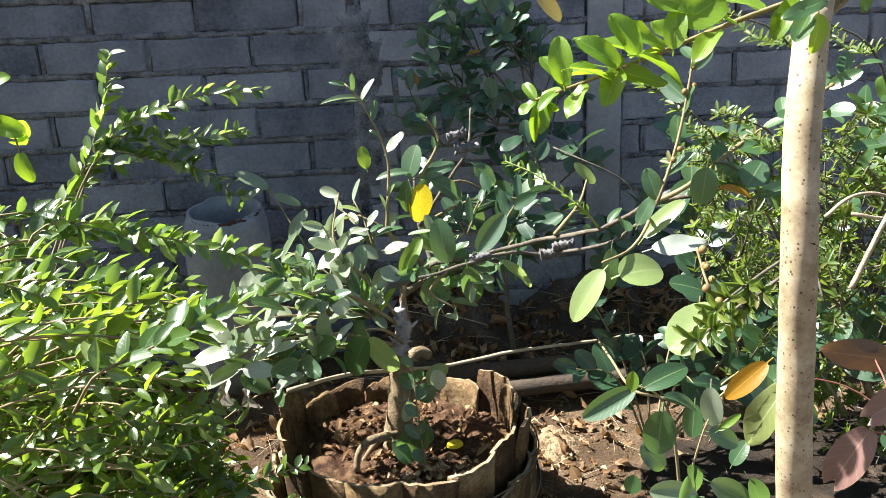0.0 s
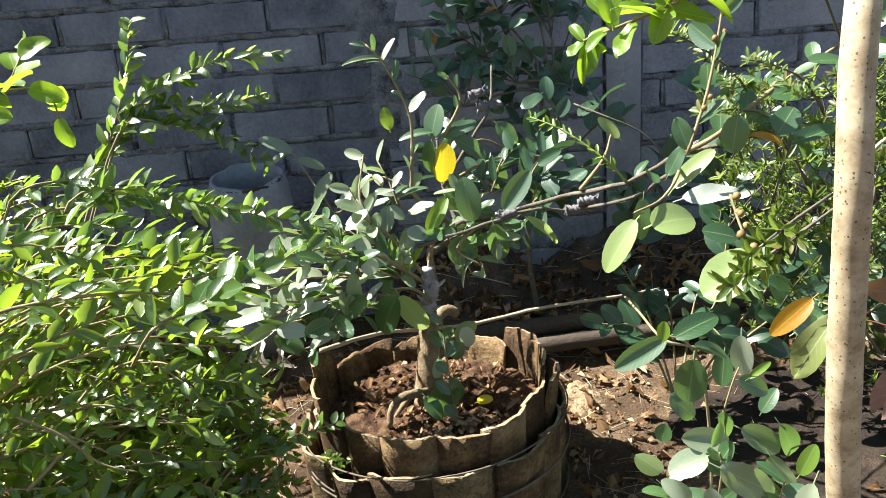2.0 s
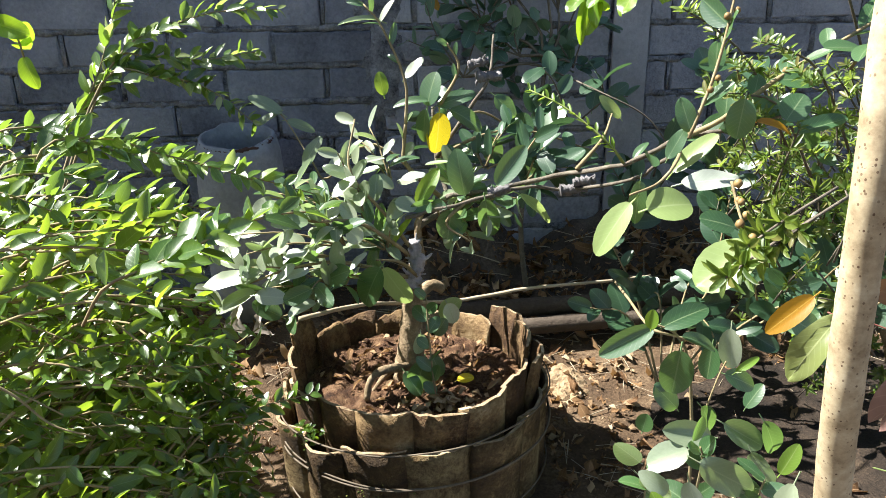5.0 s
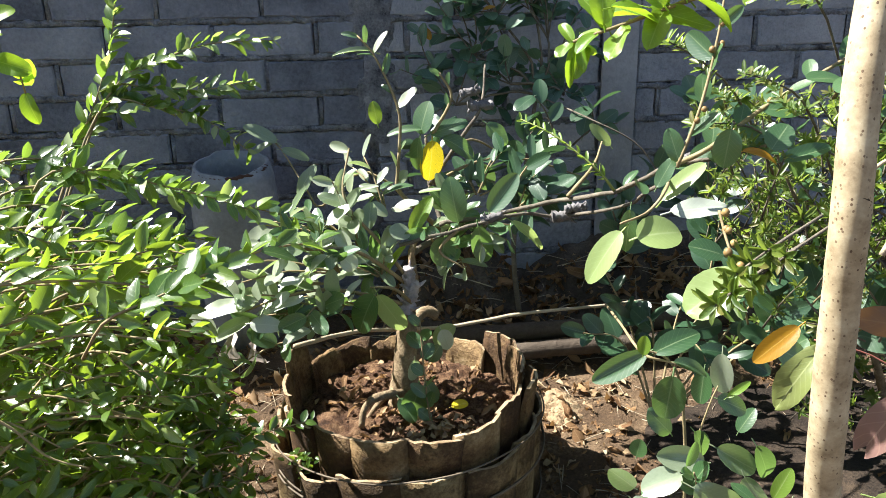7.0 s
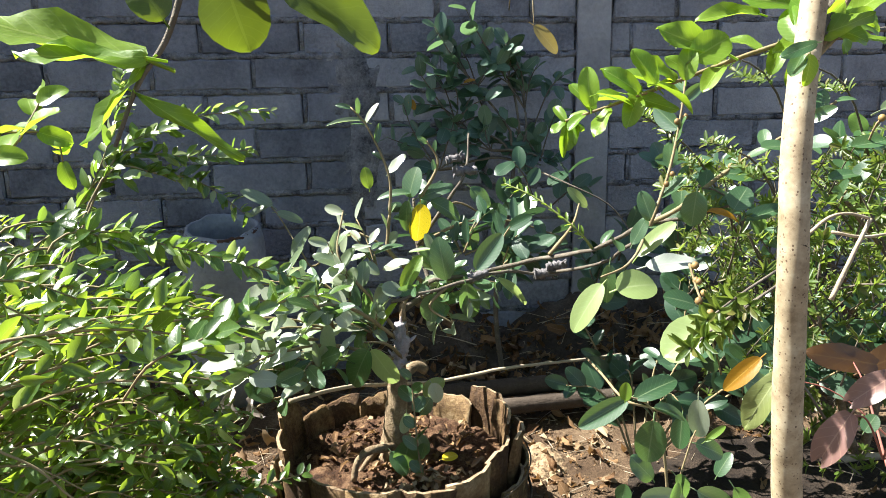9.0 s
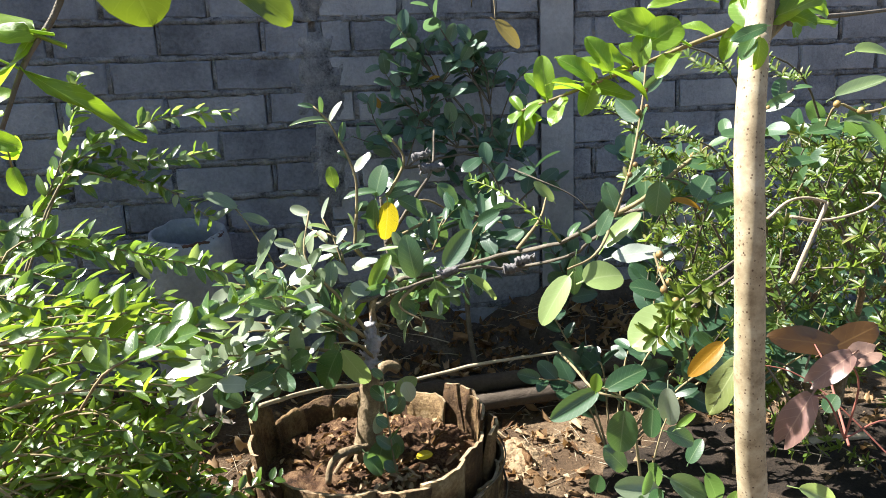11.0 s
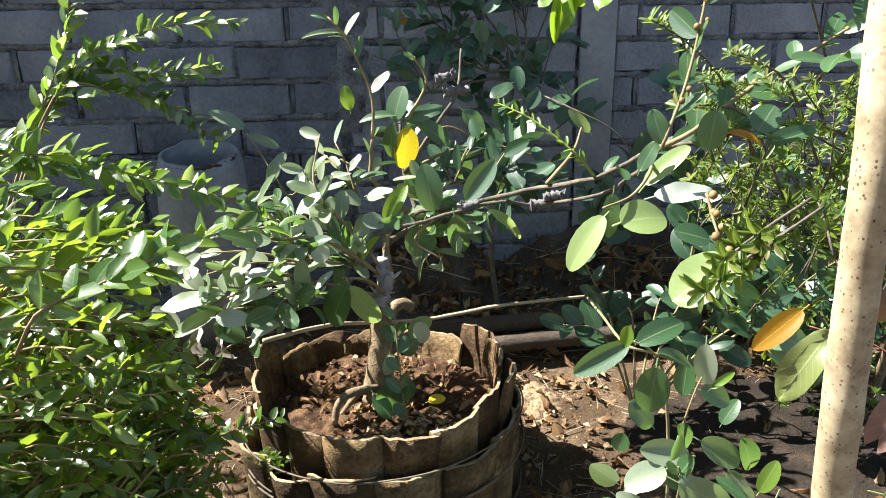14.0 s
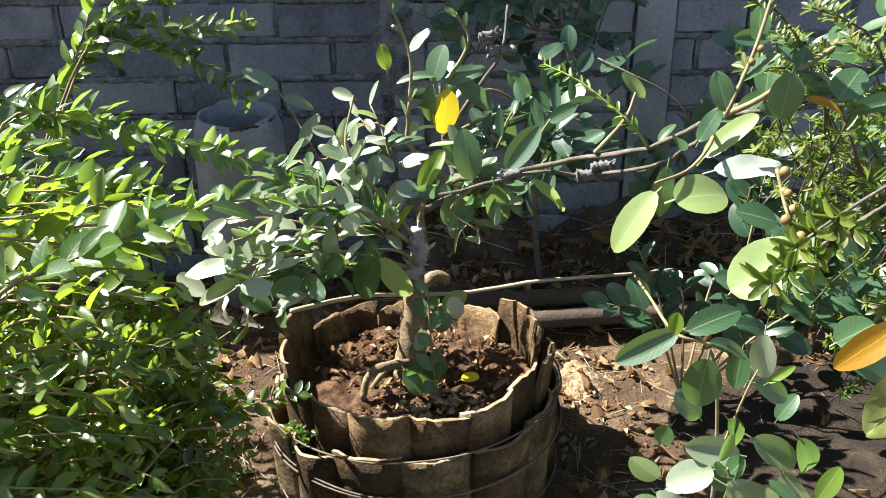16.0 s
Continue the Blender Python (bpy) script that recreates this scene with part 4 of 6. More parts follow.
for i in range(16):
    a = 2 * math.pi * (i + 0.35) / 16
    lean = rng.uniform(1.0, 4.5)
    tall = {2: 0.94, 1: 1.08, 0: 1.02, 3: 0.88, 4: 0.90, 5: 0.92, 6: 0.94, 7: 1.12, 8: 1.04, 15: 1.06, 14: 1.02}.get(i, rng.uniform(0.95, 1.02))
    m = Matrix.Translation(POT + Vector((math.cos(a), math.sin(a), 0)) * (0.206 + 0.006 * (i % 2)) + Vector((0, 0, 0.018))) @ Matrix.Rotation(a + math.pi / 2, 4, "Z") @ pose(0, 0, 0, lean, rng.uniform(-2, 2), rng.uniform(-6, 6)) @ Matrix.Diagonal((1.0, 1.0, tall, 1))
    part("stave", UNLIT_ENDS[i % 3] if 3 <= i <= 6 else INNER[i % 7], pot, "", m)
for i in range(14):
    a = 2 * math.pi * (i + 0.8) / 14
    hollow = i in (7, 8)
    out = 0.230 + (-0.010 if hollow else 0.005 * (i % 2) + rng.uniform(-0.002, 0.003))
    m = Matrix.Translation(POT + Vector((math.cos(a), math.sin(a), 0)) * out) @ Matrix.Rotation(a + math.pi / 2, 4, "Z") @ pose(0, 0, 0, 2.0 if hollow else rng.uniform(-0.5, 1.0), rng.uniform(-2, 2), rng.uniform(-4, 4)) @ Matrix.Diagonal((1, 1, 0.92 if hollow else 0.85 if 2 <= i <= 5 else rng.uniform(0.96, 1.05), 1))
    part("stave", POCKET[i % 2] if hollow else OUTER[i % 5], pot, "", m)


def hoop(r, z, thick, tilt, lump):
    pts = [(r * (1 + lump * noise.noise(Vector((math.cos(a) * 3, math.sin(a) * 3, z * 9)))) * math.cos(a), r * math.sin(a), z + tilt * math.cos(a + 0.6) + 0.004 * noise.noise(Vector((a * 3, z, 1)))) for a in (2 * math.pi * i / 24 for i in range(25))]
    return moved(tube(pts, thick, thick, n=96, sides=5, knots=0.15), POT)


for r, z, thick, tilt in ((0.255, 0.118, 0.0019, 0.008), (0.254, 0.124, 0.0016, -0.002), (0.252, 0.176, 0.0016, 0.016), (0.251, 0.030, 0.0016, 0.004)):
    part("wire_hoop", mesh_of("wire_hoop", *hoop(r, z, thick, tilt, 0.01), None, M_WIRE), pot, "loose rusty wire")
part("soil", mesh_of("soil", *moved(lumpy_disc(0.207, 0.174, 50, 140, 0.013, 30.0), POT), None, M_POTSOIL), pot, "crumbly reddish brown soil")
crumbs = []
for _ in range(1100):
    a, q = rng.uniform(0, 2 * math.pi), 0.198 * math.sqrt(rng.random())
    crumbs.append(ball(POT + Vector((q * math.cos(a), q * math.sin(a), 0.177)), 0.0010 + 0.0055 * rng.random() ** 5, 0.55, 0.9, 4, 6))
part("crumb", mesh_of("crumb", *join(crumbs), None, M_POTSOIL), pot, kind="stuff")
moss = [ball(POT + Vector((-0.085 + rng.gauss(0, 0.03), -0.243 + rng.gauss(0, 0.006), 0.060 + rng.gauss(0, 0.03))), 0.0007 + 0.0022 * rng.random() ** 2, 0.7, 0.5, 4, 5) for _ in range(420)]
part("moss", mesh_of("moss", *join(moss), None, M_MOSS), pot, "yellow-green moss", kind="stuff")
weed_poses = []
for _ in range(46):
    c = POT + Vector((-0.185 + rng.gauss(0, 0.014), -0.150 + rng.gauss(0, 0.014), 0.150 + rng.uniform(0, 0.035)))
    weed_poses.append(leaf_pose(c, (rng.uniform(-1, 1), rng.uniform(-1, 0.4), rng.uniform(-0.2, 1)), 0.006, 0.013))

# ---- ficus in the pot ----
bonsai = thing("potted_ficus", "small trained ficus tree with grafted limbs in a stave pot", "tree", POT + Vector((0, 0, 0.17)))
stump = [(0.050, 1.235, 0.165), (0.052, 1.236, 0.22), (0.057, 1.236, 0.29), (0.060, 1.235, 0.35), (0.0645, 1.233, 0.395)]
stem("trunk", stump, 0.031, 0.0112, M_BARK, bonsai, n=26, sides=16, knots=0.07, wander=0.0016)
stem("stem", [stump[-2], (0.066, 1.232, 0.42), *TRUNK[3:]], 0.010, 0.005, M_BARK, bonsai, n=18, sides=9, knots=0.14)
for dx, dy, dz in ((-0.085, -0.05, -0.055), (0.055, -0.055, -0.06)):
    a = Vector((0.052, 1.238, 0.21))
    stem("root", [a, a + Vector((dx * 0.5, dy * 0.5, -0.012)), a + Vector((dx, dy, dz))], 0.010, 0.003, M_BARK, bonsai, n=9)
stem("cut_limb", [(0.062, 1.245, 0.325), (0.082, 1.262, 0.340), (0.10, 1.275, 0.345), (0.118, 1.28, 0.332)], 0.012, 0.010, M_BARK, bonsai, n=12)
stem("root", [(-0.030, 1.150, 0.178), (-0.022, 1.158, 0.214), (0.004, 1.168, 0.228), (0.036, 1.20, 0.214), (0.05, 1.23, 0.20)], 0.0055, 0.010, M_BARK, bonsai, n=16, knots=0.15)
stem("stub", [(0.062, 1.245, 0.26), (0.105, 1.262, 0.285), (0.135, 1.27, 0.27)], 0.013, 0.012, M_BARK, bonsai, n=10, sides=9, knots=0.2)
for i, row in enumerate(((0.075, 1.165, 0.245, 0.060, 1.150, 0.190, 0.050), (0.088, 1.150, 0.262, 0.104, 1.140, 0.225, 0.028), (0.070, 1.160, 0.300, 0.066, 1.155, 0.262, 0.026), (0.095, 1.150, 0.300, 0.112, 1.145, 0.330, 0.026), (0.04, 1.16, 0.226, 0.066, 1.14, 0.190, 0.030), (0.118, 1.17, 0.350, 0.132, 1.165, 0.315, 0.030))):
    leaf_at(SHEEN_MESH if i in (2, 5) else FICUS_MESH, row, bonsai, rng.uniform(-0.3, 0.3), face=Vector((0.2, -0.9, 0.3)).normalized())
sprout = stem("sprout", [(0.095, 1.12, 0.175), (0.088, 1.13, 0.24), (0.083, 1.14, 0.31), (0.080, 1.15, 0.375)], 0.0022, 0.0012, M_TWIG, bonsai, n=12)
put_leaves(sprig([(0.095, 1.12, 0.19), (0.088, 1.13, 0.24), (0.083, 1.14, 0.31), (0.080, 1.15, 0.375)], 9, 0.038, 0.026, spread=1.2, start=0.1), FICUS_MESH, sprout)
stem("limb", LIMB, 0.0046, 0.0030, M_LIMB, bonsai, n=30, wander=0.0022, knots=0.22)
stem("limb", LIMB_FRONT, 0.0034, 0.0028, M_LIMB, bonsai, n=30, wander=0.002, knots=0.2)
BEHIND = [(x, y + 0.05, z) for x, y, z in LEADER]
stem("leader", [TRUNK[4], *BEHIND[1:]], 0.0065, 0.003, M_LIMB, bonsai, n=18)
stem("leader", [BEHIND[2], LEADER_TOP[0], *LEADER_TOP[1:]], 0.0045, 0.0022, M_LIMB, bonsai, n=18)
stem("twig", SIDE_TWIG_A, 0.0032, 0.0016, M_TWIG, bonsai)
stem("twig", SIDE_TWIG_B, 0.0036, 0.002, M_TWIG, bonsai)
stem("twig", [BEHIND[1], (0.06, 1.34, 0.56), (0.055, 1.34, 0.60), SIDE_TWIG_A[0]], 0.005, 0.003, M_TWIG, bonsai)
for name_line in ([TRUNK[3], (0.02, 1.21, 0.50), (-0.04, 1.22, 0.58), (-0.03, 1.27, 0.66)], [TRUNK[3], (-0.02, 1.17, 0.50), (-0.10, 1.13, 0.52), (-0.17, 1.11, 0.54)], [TRUNK[2], (-0.05, 1.15, 0.44), (-0.13, 1.11, 0.45), (-0.20, 1.10, 0.43)],
                  [LIMB_FRONT[1], (0.12, 1.19, 0.49), (0.16, 1.18, 0.46)], [TRUNK[2], (0.04, 1.17, 0.43), (0.0, 1.13, 0.45)], [BEHIND[2], (0.22, 1.44, 0.60), (0.32, 1.46, 0.60), (0.44, 1.46, 0.56)], [BEHIND[2], (0.20, 1.47, 0.64), (0.29, 1.51, 0.60)],
                  [(0.34, 1.18, 0.58), (0.40, 1.24, 0.62), (0.43, 1.29, 0.655)]):
    stem("twig", name_line, 0.004, 0.0016, M_TWIG, bonsai)
for c, r in (((0.066, 1.222, 0.396), 0.026), ((0.067, 1.222, 0.424), 0.024), (LIMB_FRONT[3], 0.020), ((0.372, 1.24, 0.545), 0.016), ((0.215, 1.21, 0.540), 0.015), (LEADER_TOP[1], 0.020), ((0.200, 1.40, 0.742), 0.016), ((0.455, 0.99, 0.67), 0.014)):
    way = Vector((rng.uniform(-0.4, 0.4), rng.uniform(-0.3, 0.3), 1)) if c[0] < 0.1 else Vector((1, rng.uniform(-0.3, 0.3), rng.uniform(0.0, 0.5)))
    way = way.normalized() * r * 1.25
    knot = [tube([Vector(c) - way, Vector(c) - way * 0.4, Vector(c) + way * 0.4, Vector(c) + way], r * 0.50, r * 0.42, n=14, sides=11, knots=0.38, wander=r * 0.10)]
    for _ in range(4):
        at_edge = Vector(c) + way * rng.uniform(-0.8, 0.8)
        flap = Vector((rng.uniform(-1, 1), rng.uniform(-1, 0.2), rng.uniform(-1, 1))).normalized() * r
        knot.append(tube([at_edge, at_edge + flap * 0.6, at_edge + flap + way * 0.2], r * 0.22, r * 0.05, n=6, sides=5, knots=0.5))
    part("graft_wrap", mesh_of("graft_wrap", *join(knot), None, M_WRAP_LIT if c[0] < 0.1 else M_WRAP), bonsai, "grey crumpled grafting tape")
SHOWN = Vector((-0.15, -0.85, 0.5)).normalized()
for i, row in enumerate(CROWN_LEAVES):
    if i == 0:
        leaf_at(YELLOW_MESH, (*row[:6], row[6] * 1.1), bonsai, 0.0, label="bright yellow dying leaf", face=Vector((0.35, -0.93, 0.0)).normalized())
    else:
        leaf_at(YOUNG_MESH if i in (6, 9) else FICUS_MESH, row, bonsai, rng.uniform(-0.15, 0.15), face=SHOWN if i > 6 else FACE)
for i, row in enumerate(CROWN_LEAVES_LOW):
    leaf_at(YOUNG_MESH if i == 0 else PALE_MESH if i in (1, 8, 11) else PALE_MESH if i == 10 else FICUS_MESH, row, bonsai, rng.uniform(-0.2, 0.2), face=SHOWN if i in (8, 9) else Vector((-0.55, -0.60, 0.58)).normalized() if i == 10 else FACE)
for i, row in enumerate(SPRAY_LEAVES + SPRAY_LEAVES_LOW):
    leaf_at(SHEEN_MESH if i % 3 else GLINT_MESH, row, bonsai, rng.uniform(-0.2, 0.2), face=Vector((-0.34, -0.50, 0.79)).normalized())
# loose greyish leaves that fill the near side of the crown
for (cx, cy, cz), (rx, ry, rz), twigs_here, k, s in (((-0.08, 1.24, 0.53), (0.12, 0.07, 0.09), 7, 5, 0.052), ((-0.02, 1.20, 0.46), (0.07, 0.04, 0.06), 5, 5, 0.050), ((-0.10, 1.16, 0.40), (0.09, 0.04, 0.05), 4, 5, 0.052), ((0.38, 1.38, 0.55), (0.20, 0.10, 0.10), 5, 5, 0.062), ((-0.17, 1.15, 0.47), (0.12, 0.04, 0.06), 2, 4, 0.062), ((-0.25, 1.12, 0.40), (0.06, 0.04, 0.05), 1, 5, 0.055), ((0.0, 1.29, 0.62), (0.10, 0.06, 0.07), 3, 4, 0.050), ((0.12, 1.46, 0.60), (0.09, 0.05, 0.08), 3, 5, 0.052), ((0.26, 1.46, 0.57), (0.12, 0.06, 0.08), 5, 5, 0.060), ((0.34, 1.33, 0.60), (0.09, 0.07, 0.05), 2, 5, 0.056), ((0.14, 1.24, 0.46), (0.09, 0.04, 0.05), 2, 4, 0.050), ((-0.13, 1.13, 0.50), (0.13, 0.04, 0.06), 5, 5, 0.050), ((-0.17, 1.09, 0.41), (0.10, 0.03, 0.06), 4, 4, 0.056), ((-0.22, 1.10, 0.34), (0.05, 0.03, 0.04), 1, 5, 0.048), ((0.10, 1.22, 0.49), (0.09, 0.04, 0.07), 2, 5, 0.044), ((0.15, 1.28, 0.55), (0.08, 0.05, 0.06), 7, 5, 0.048), ((0.20, 1.24, 0.50), (0.10, 0.05, 0.05), 4, 4, 0.050)):
    for q in range(twigs_here):
        d = Vector((rng.gauss(0, 1), rng.gauss(0, 1), rng.gauss(0, 1))).normalized() * rng.uniform(0.6, 1.0)
        tip = Vector((cx + rx * d.x, cy + ry * d.y, cz + rz * d.z))
        origin = Vector(TRUNK[3]) if cx < 0.08 else Vector(LEADER[1])
        base = Vector((cx, cy, cz)).lerp(tip, 0.1).lerp(origin, 0.35)
        line = [base, base.lerp(tip, 0.5) + Vector((0, 0, 0.012)), tip]
        twig = stem("twig", line, 0.0022, 0.0011, M_TWIG, bonsai, n=6, sides=5)
        put_leaves(sprig(line, k, s, s * rng.uniform(0.38, 0.55), spread=1.2, start=0.2, jitter=0.55, n=8, turn=1.2), SHEEN_MESH if (cx < 0.05 and q % 4) or (cx < 0.25 and cy < 1.35 and q % 2) else SHADED_MESH if cy > 1.3 and cx > 0.1 else FICUS_MESH, twig)
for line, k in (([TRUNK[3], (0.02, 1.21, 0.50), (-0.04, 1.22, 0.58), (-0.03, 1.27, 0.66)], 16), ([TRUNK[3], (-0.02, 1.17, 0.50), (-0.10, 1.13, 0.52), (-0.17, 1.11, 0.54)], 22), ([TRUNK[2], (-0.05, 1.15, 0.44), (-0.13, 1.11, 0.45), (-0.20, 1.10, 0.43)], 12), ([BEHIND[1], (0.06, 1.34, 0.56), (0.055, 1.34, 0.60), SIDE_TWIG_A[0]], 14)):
    put_leaves(sprig(line, k // 3, 0.046, 0.026, spread=1.2, start=0.25, jitter=0.5), SHEEN_MESH, bonsai)
for line, k, s in ((SIDE_TWIG_A, 5, 0.035), (SIDE_TWIG_B, 3, 0.03)):
    put_leaves(sprig(line, k, s, s * 0.4, start=0.4), FICUS_MESH, bonsai)
put_leaves(sprig([LIMB[3], (0.36, 1.09, 0.64), (0.30, 1.12, 0.69), (0.25, 1.15, 0.715)], 26, 0.018, 0.006, spread=1.1, start=0.2), YOUNG_MESH, bonsai)
stem("twig", [LIMB[3], (0.36, 1.09, 0.64), (0.30, 1.12, 0.69), (0.25, 1.15, 0.715)], 0.0025, 0.001, M_GREENTWIG, bonsai)
stem("twig", [BEHIND[1], (0.0, 1.36, 0.60), *FAR_TWIG], 0.003, 0.001, M_TWIG, bonsai, n=20)
for row in FAR_LEAVES:
    leaf_at(SHEEN_MESH, row, bonsai, rng.uniform(-0.2, 0.2))
for row in ((-0.230, 1.125, 0.385, -0.229, 1.12, 0.325, 0.034), (-0.200, 1.130, 0.365, -0.188, 1.125, 0.322, 0.020)):
    leaf_at(PAPER_MESH, row, bonsai, 0.2, label="papery bleached dead leaf", face=Vector((-0.45, -0.85, 0.3)).normalized())
# dead leaves and chips on the soil
litter_poses = []
for _ in range(150):
    a, q = rng.uniform(0, 2 * math.pi), 0.19 * math.sqrt(rng.random())
    c = POT + Vector((q * math.cos(a), q * math.sin(a), 0.182 + rng.uniform(0, 0.008)))
    litter_poses.append(leaf_pose(c, (rng.uniform(-1, 1), rng.uniform(-1, 1), rng.uniform(-0.2, 0.3)), rng.uniform(0.004, 0.013), rng.uniform(0.010, 0.034), Vector((rng.uniform(-0.5, 0.5), rng.uniform(-0.5, 0.5), 1)).normalized()))

chips = []
for _ in range(46):
    c = POT + Vector((rng.gauss(0.045, 0.035), rng.gauss(-0.115, 0.028), 0.186 + rng.uniform(0, 0.008)))
    chips.append(leaf_pose(c, (rng.uniform(-1, 1), rng.uniform(-1, 1), rng.uniform(-0.3, 0.4)), rng.uniform(0.006, 0.014), rng.uniform(0.012, 0.032), Vector((rng.uniform(-0.6, 0.4), rng.uniform(-0.6, 0.3), 1)).normalized()))

# ---- big-leaved branch with figs ----
fig_branch = thing("fig_branch", "broad-leaved ficus branch with small brown figs", "branch", (0.38, 0.95, 0.60))
fig_a = stem("branch", FIG_TWIG, 0.0022, 0.0013, M_TWIG, fig_branch)
fig_b = stem("branch", FIG_TWIG_LOW, 0.0016, 0.0012, M_TWIG, fig_branch)
fig_c = stem("branch", [LIMB[4], RISER[0], *RISER[1:]], 0.004, 0.0022, M_TWIG, fig_branch, n=20)
stem("branch", [LIMB[4], (0.375, 0.86, 0.66), (0.33, 0.80, 0.645), (0.29, 0.78, 0.637)], 0.0026, 0.0013, M_TWIG, fig_branch)
SUNWARD = Vector((-0.60, -0.52, 0.60)).normalized()
for i, row in enumerate(BIG_LEAVES):
    kind = ORANGE_MESH if i == 8 else GLINT_MESH if i == 2 else PALE_MESH if i in (0, 1, 5, 4) else FICUS_MESH
    leaf_at(kind, row, fig_branch, 0.0 if i == 2 else rng.uniform(-0.12, 0.12), face=SUNWARD if i in (0, 1, 2, 5) else FACE)
right_twig = stem("branch", RIGHT_TWIG, 0.0026, 0.0014, M_TWIG, fig_branch, n=16)
for i, row in enumerate(RIGHT_LEAVES):
    leaf_at(PALE_MESH if i in (0, 5) else FICUS_MESH if i in (4, 6, 8, 9) else SHEEN_MESH, row, fig_branch, rng.uniform(-0.15, 0.15), face=FACE if i in (4, 6) else SUNWARD)
for u in (0.1, 0.3, 0.34, 0.55, 0.8):
    where = curve_points(RIGHT_TWIG, 20)[int(u * 20)] + Vector((0, -0.006, rng.uniform(-0.006, 0.006)))
    part("fig", mesh_of("fig", *ball(where, 0.0048, 1.05, 0.1), None, M_FIG), right_twig)
put_leaves(sprig(FIG_TWIG, 8, 0.045, 0.024, start=0.05), FICUS_MESH, fig_branch)
put_leaves(sprig(RISER, 12, 0.05, 0.028, start=0.0), FICUS_MESH, fig_branch)
put_leaves(sprig(LIMB[3:], 11, 0.045, 0.022, start=0.05, spread=1.3), FICUS_MESH, fig_branch)
for _ in range(16):
    tip = Vector((rng.uniform(0.58, 1.05), rng.uniform(0.85, 1.2), rng.uniform(0.60, 0.84)))
    base = tip + Vector((rng.uniform(0.02, 0.10), rng.uniform(0.03, 0.12), rng.uniform(-0.12, -0.03)))
    line = [base, base.lerp(tip, 0.5) + Vector((0, 0, 0.01)), tip]
    twig = stem("twig", line, 0.0026, 0.0012, M_TWIG, fig_branch, n=6, sides=5)
    put_leaves(sprig(line, 5, 0.056, 0.033, spread=1.2, start=0.3, n=8), FICUS_MESH, twig)
for line, bearer, us in ((FIG_TWIG, fig_a, (0.25, 0.3, 0.62, 0.66, 0.8)), (FIG_TWIG_LOW, fig_b, (0.05, 0.3, 0.36, 0.55, 0.8, 0.95)), (RISER, fig_c, (0.35, 0.4, 0.8))):
    ln = curve_points(line, 40)
    for u in us:
        c = ln[int(u * 40)] + Vector((rng.uniform(-1, 1), rng.uniform(-1, 0.2), rng.uniform(-1, 0.5))) * 0.007
        part("fig", mesh_of("fig", *ball(c, rng.uniform(0.0036, 0.0047), 1.05, 0.1), None, M_FIG), bearer)

# ---- sapling in front ----
sapling = thing("sapling", "slender pale sapling stem dotted with lenticels", "sapling", (0.36, 0.42, 0))
n = Nodes("spotted_bark")
at = n.object_coords()
cells = n.add("ShaderNodeTexVoronoi", Scale=440.0)
stretch = n.add("ShaderNodeMapping")
stretch.inputs["Scale"].default_value = (1.0, 1.0, 0.8)
n.link(at, stretch.inputs["Vector"])
n.link(stretch.outputs["Vector"], cells.inputs["Vector"])
pick = n.add("ShaderNodeSeparateColor")
n.link(cells.outputs["Color"], pick.inputs["Color"])
dot = n.math("MULTIPLY", n.math("LESS_THAN", cells.outputs["Distance"], 0.24), n.math("GREATER_THAN", pick.outputs["Red"], 0.2))
soft = n.noise(at, 60.0, 6.0, 0.7)
tone = n.ramp(soft, [(0.3, (0.19, 0.14, 0.078)), (0.5, (0.35, 0.28, 0.172)), (0.72, (0.52, 0.445, 0.30))])
n.link(n.mix(n.math("MULTIPLY", dot, n.math("MULTIPLY", pick.outputs["Green"], 0.95)), tone, (0.085, 0.045, 0.022)), n.bsdf.inputs["Base Color"])
n.bsdf.inputs["Roughness"].default_value = 0.7
n.bump(n.math("ADD", n.math("MULTIPLY", dot, 0.7), n.math("MULTIPLY", soft, 0.5)), 0.4, 0.0012)
M_SAPLING = n.mat
root = Vector((0.36, 0.42, -0.02))
stem("trunk", [root, (0.315, 0.395, 0.30), *SAPLING, (0.262, 0.375, 0.95), (0.275, 0.385, 1.10)], 0.0098, 0.0066, M_SAPLING, sapling, n=80, sides=18, knots=0.02)
for z, r in ((0.7605, 0.0070), (0.7635, 0.0071)):
    k = min(range(len(SAPLING)), key=lambda i: abs(SAPLING[i][2] - z))
    c = Vector(SAPLING[k])
    c.z = z
    ring = [(r * math.cos(a), r * math.sin(a), 0.0016 * math.sin(a * 2 + z * 40)) for a in (2 * math.pi * i / 16 for i in range(17))]
    part("leaf_scar", mesh_of("leaf_scar", *moved(tube(ring, 0.0009, 0.0009, n=32, sides=6, knots=0.3), c), None, M_LOG), sapling, "dark ring scar")
stem("fork", [SAPLING[-2], (0.275, 0.385, 0.893), (0.33, 0.46, 0.905), *RIGHT_LIMB[1:]], 0.0042, 0.0018, M_LIMB, sapling, n=20)
lime_twig = stem("twig", [SAPLING[-2], (0.30, 0.40, 0.888), *SAPLING_TWIG], 0.0022, 0.0008, M_TWIG, sapling, n=26)
stem("twig", [SAPLING[-2], (0.275, 0.38, 0.885), (0.33, 0.42, 0.935)], 0.004, 0.0018, M_BARK, sapling)
for row in SAPLING_LEAVES:
    leaf_at(LIME_MESH, row, sapling, rng.uniform(-0.5, 0.5))
put_leaves(sprig(SAPLING_TWIG, 14, 0.027, 0.014, spread=1.0, start=0.0, lift=0.5), LIME_MESH, lime_twig)
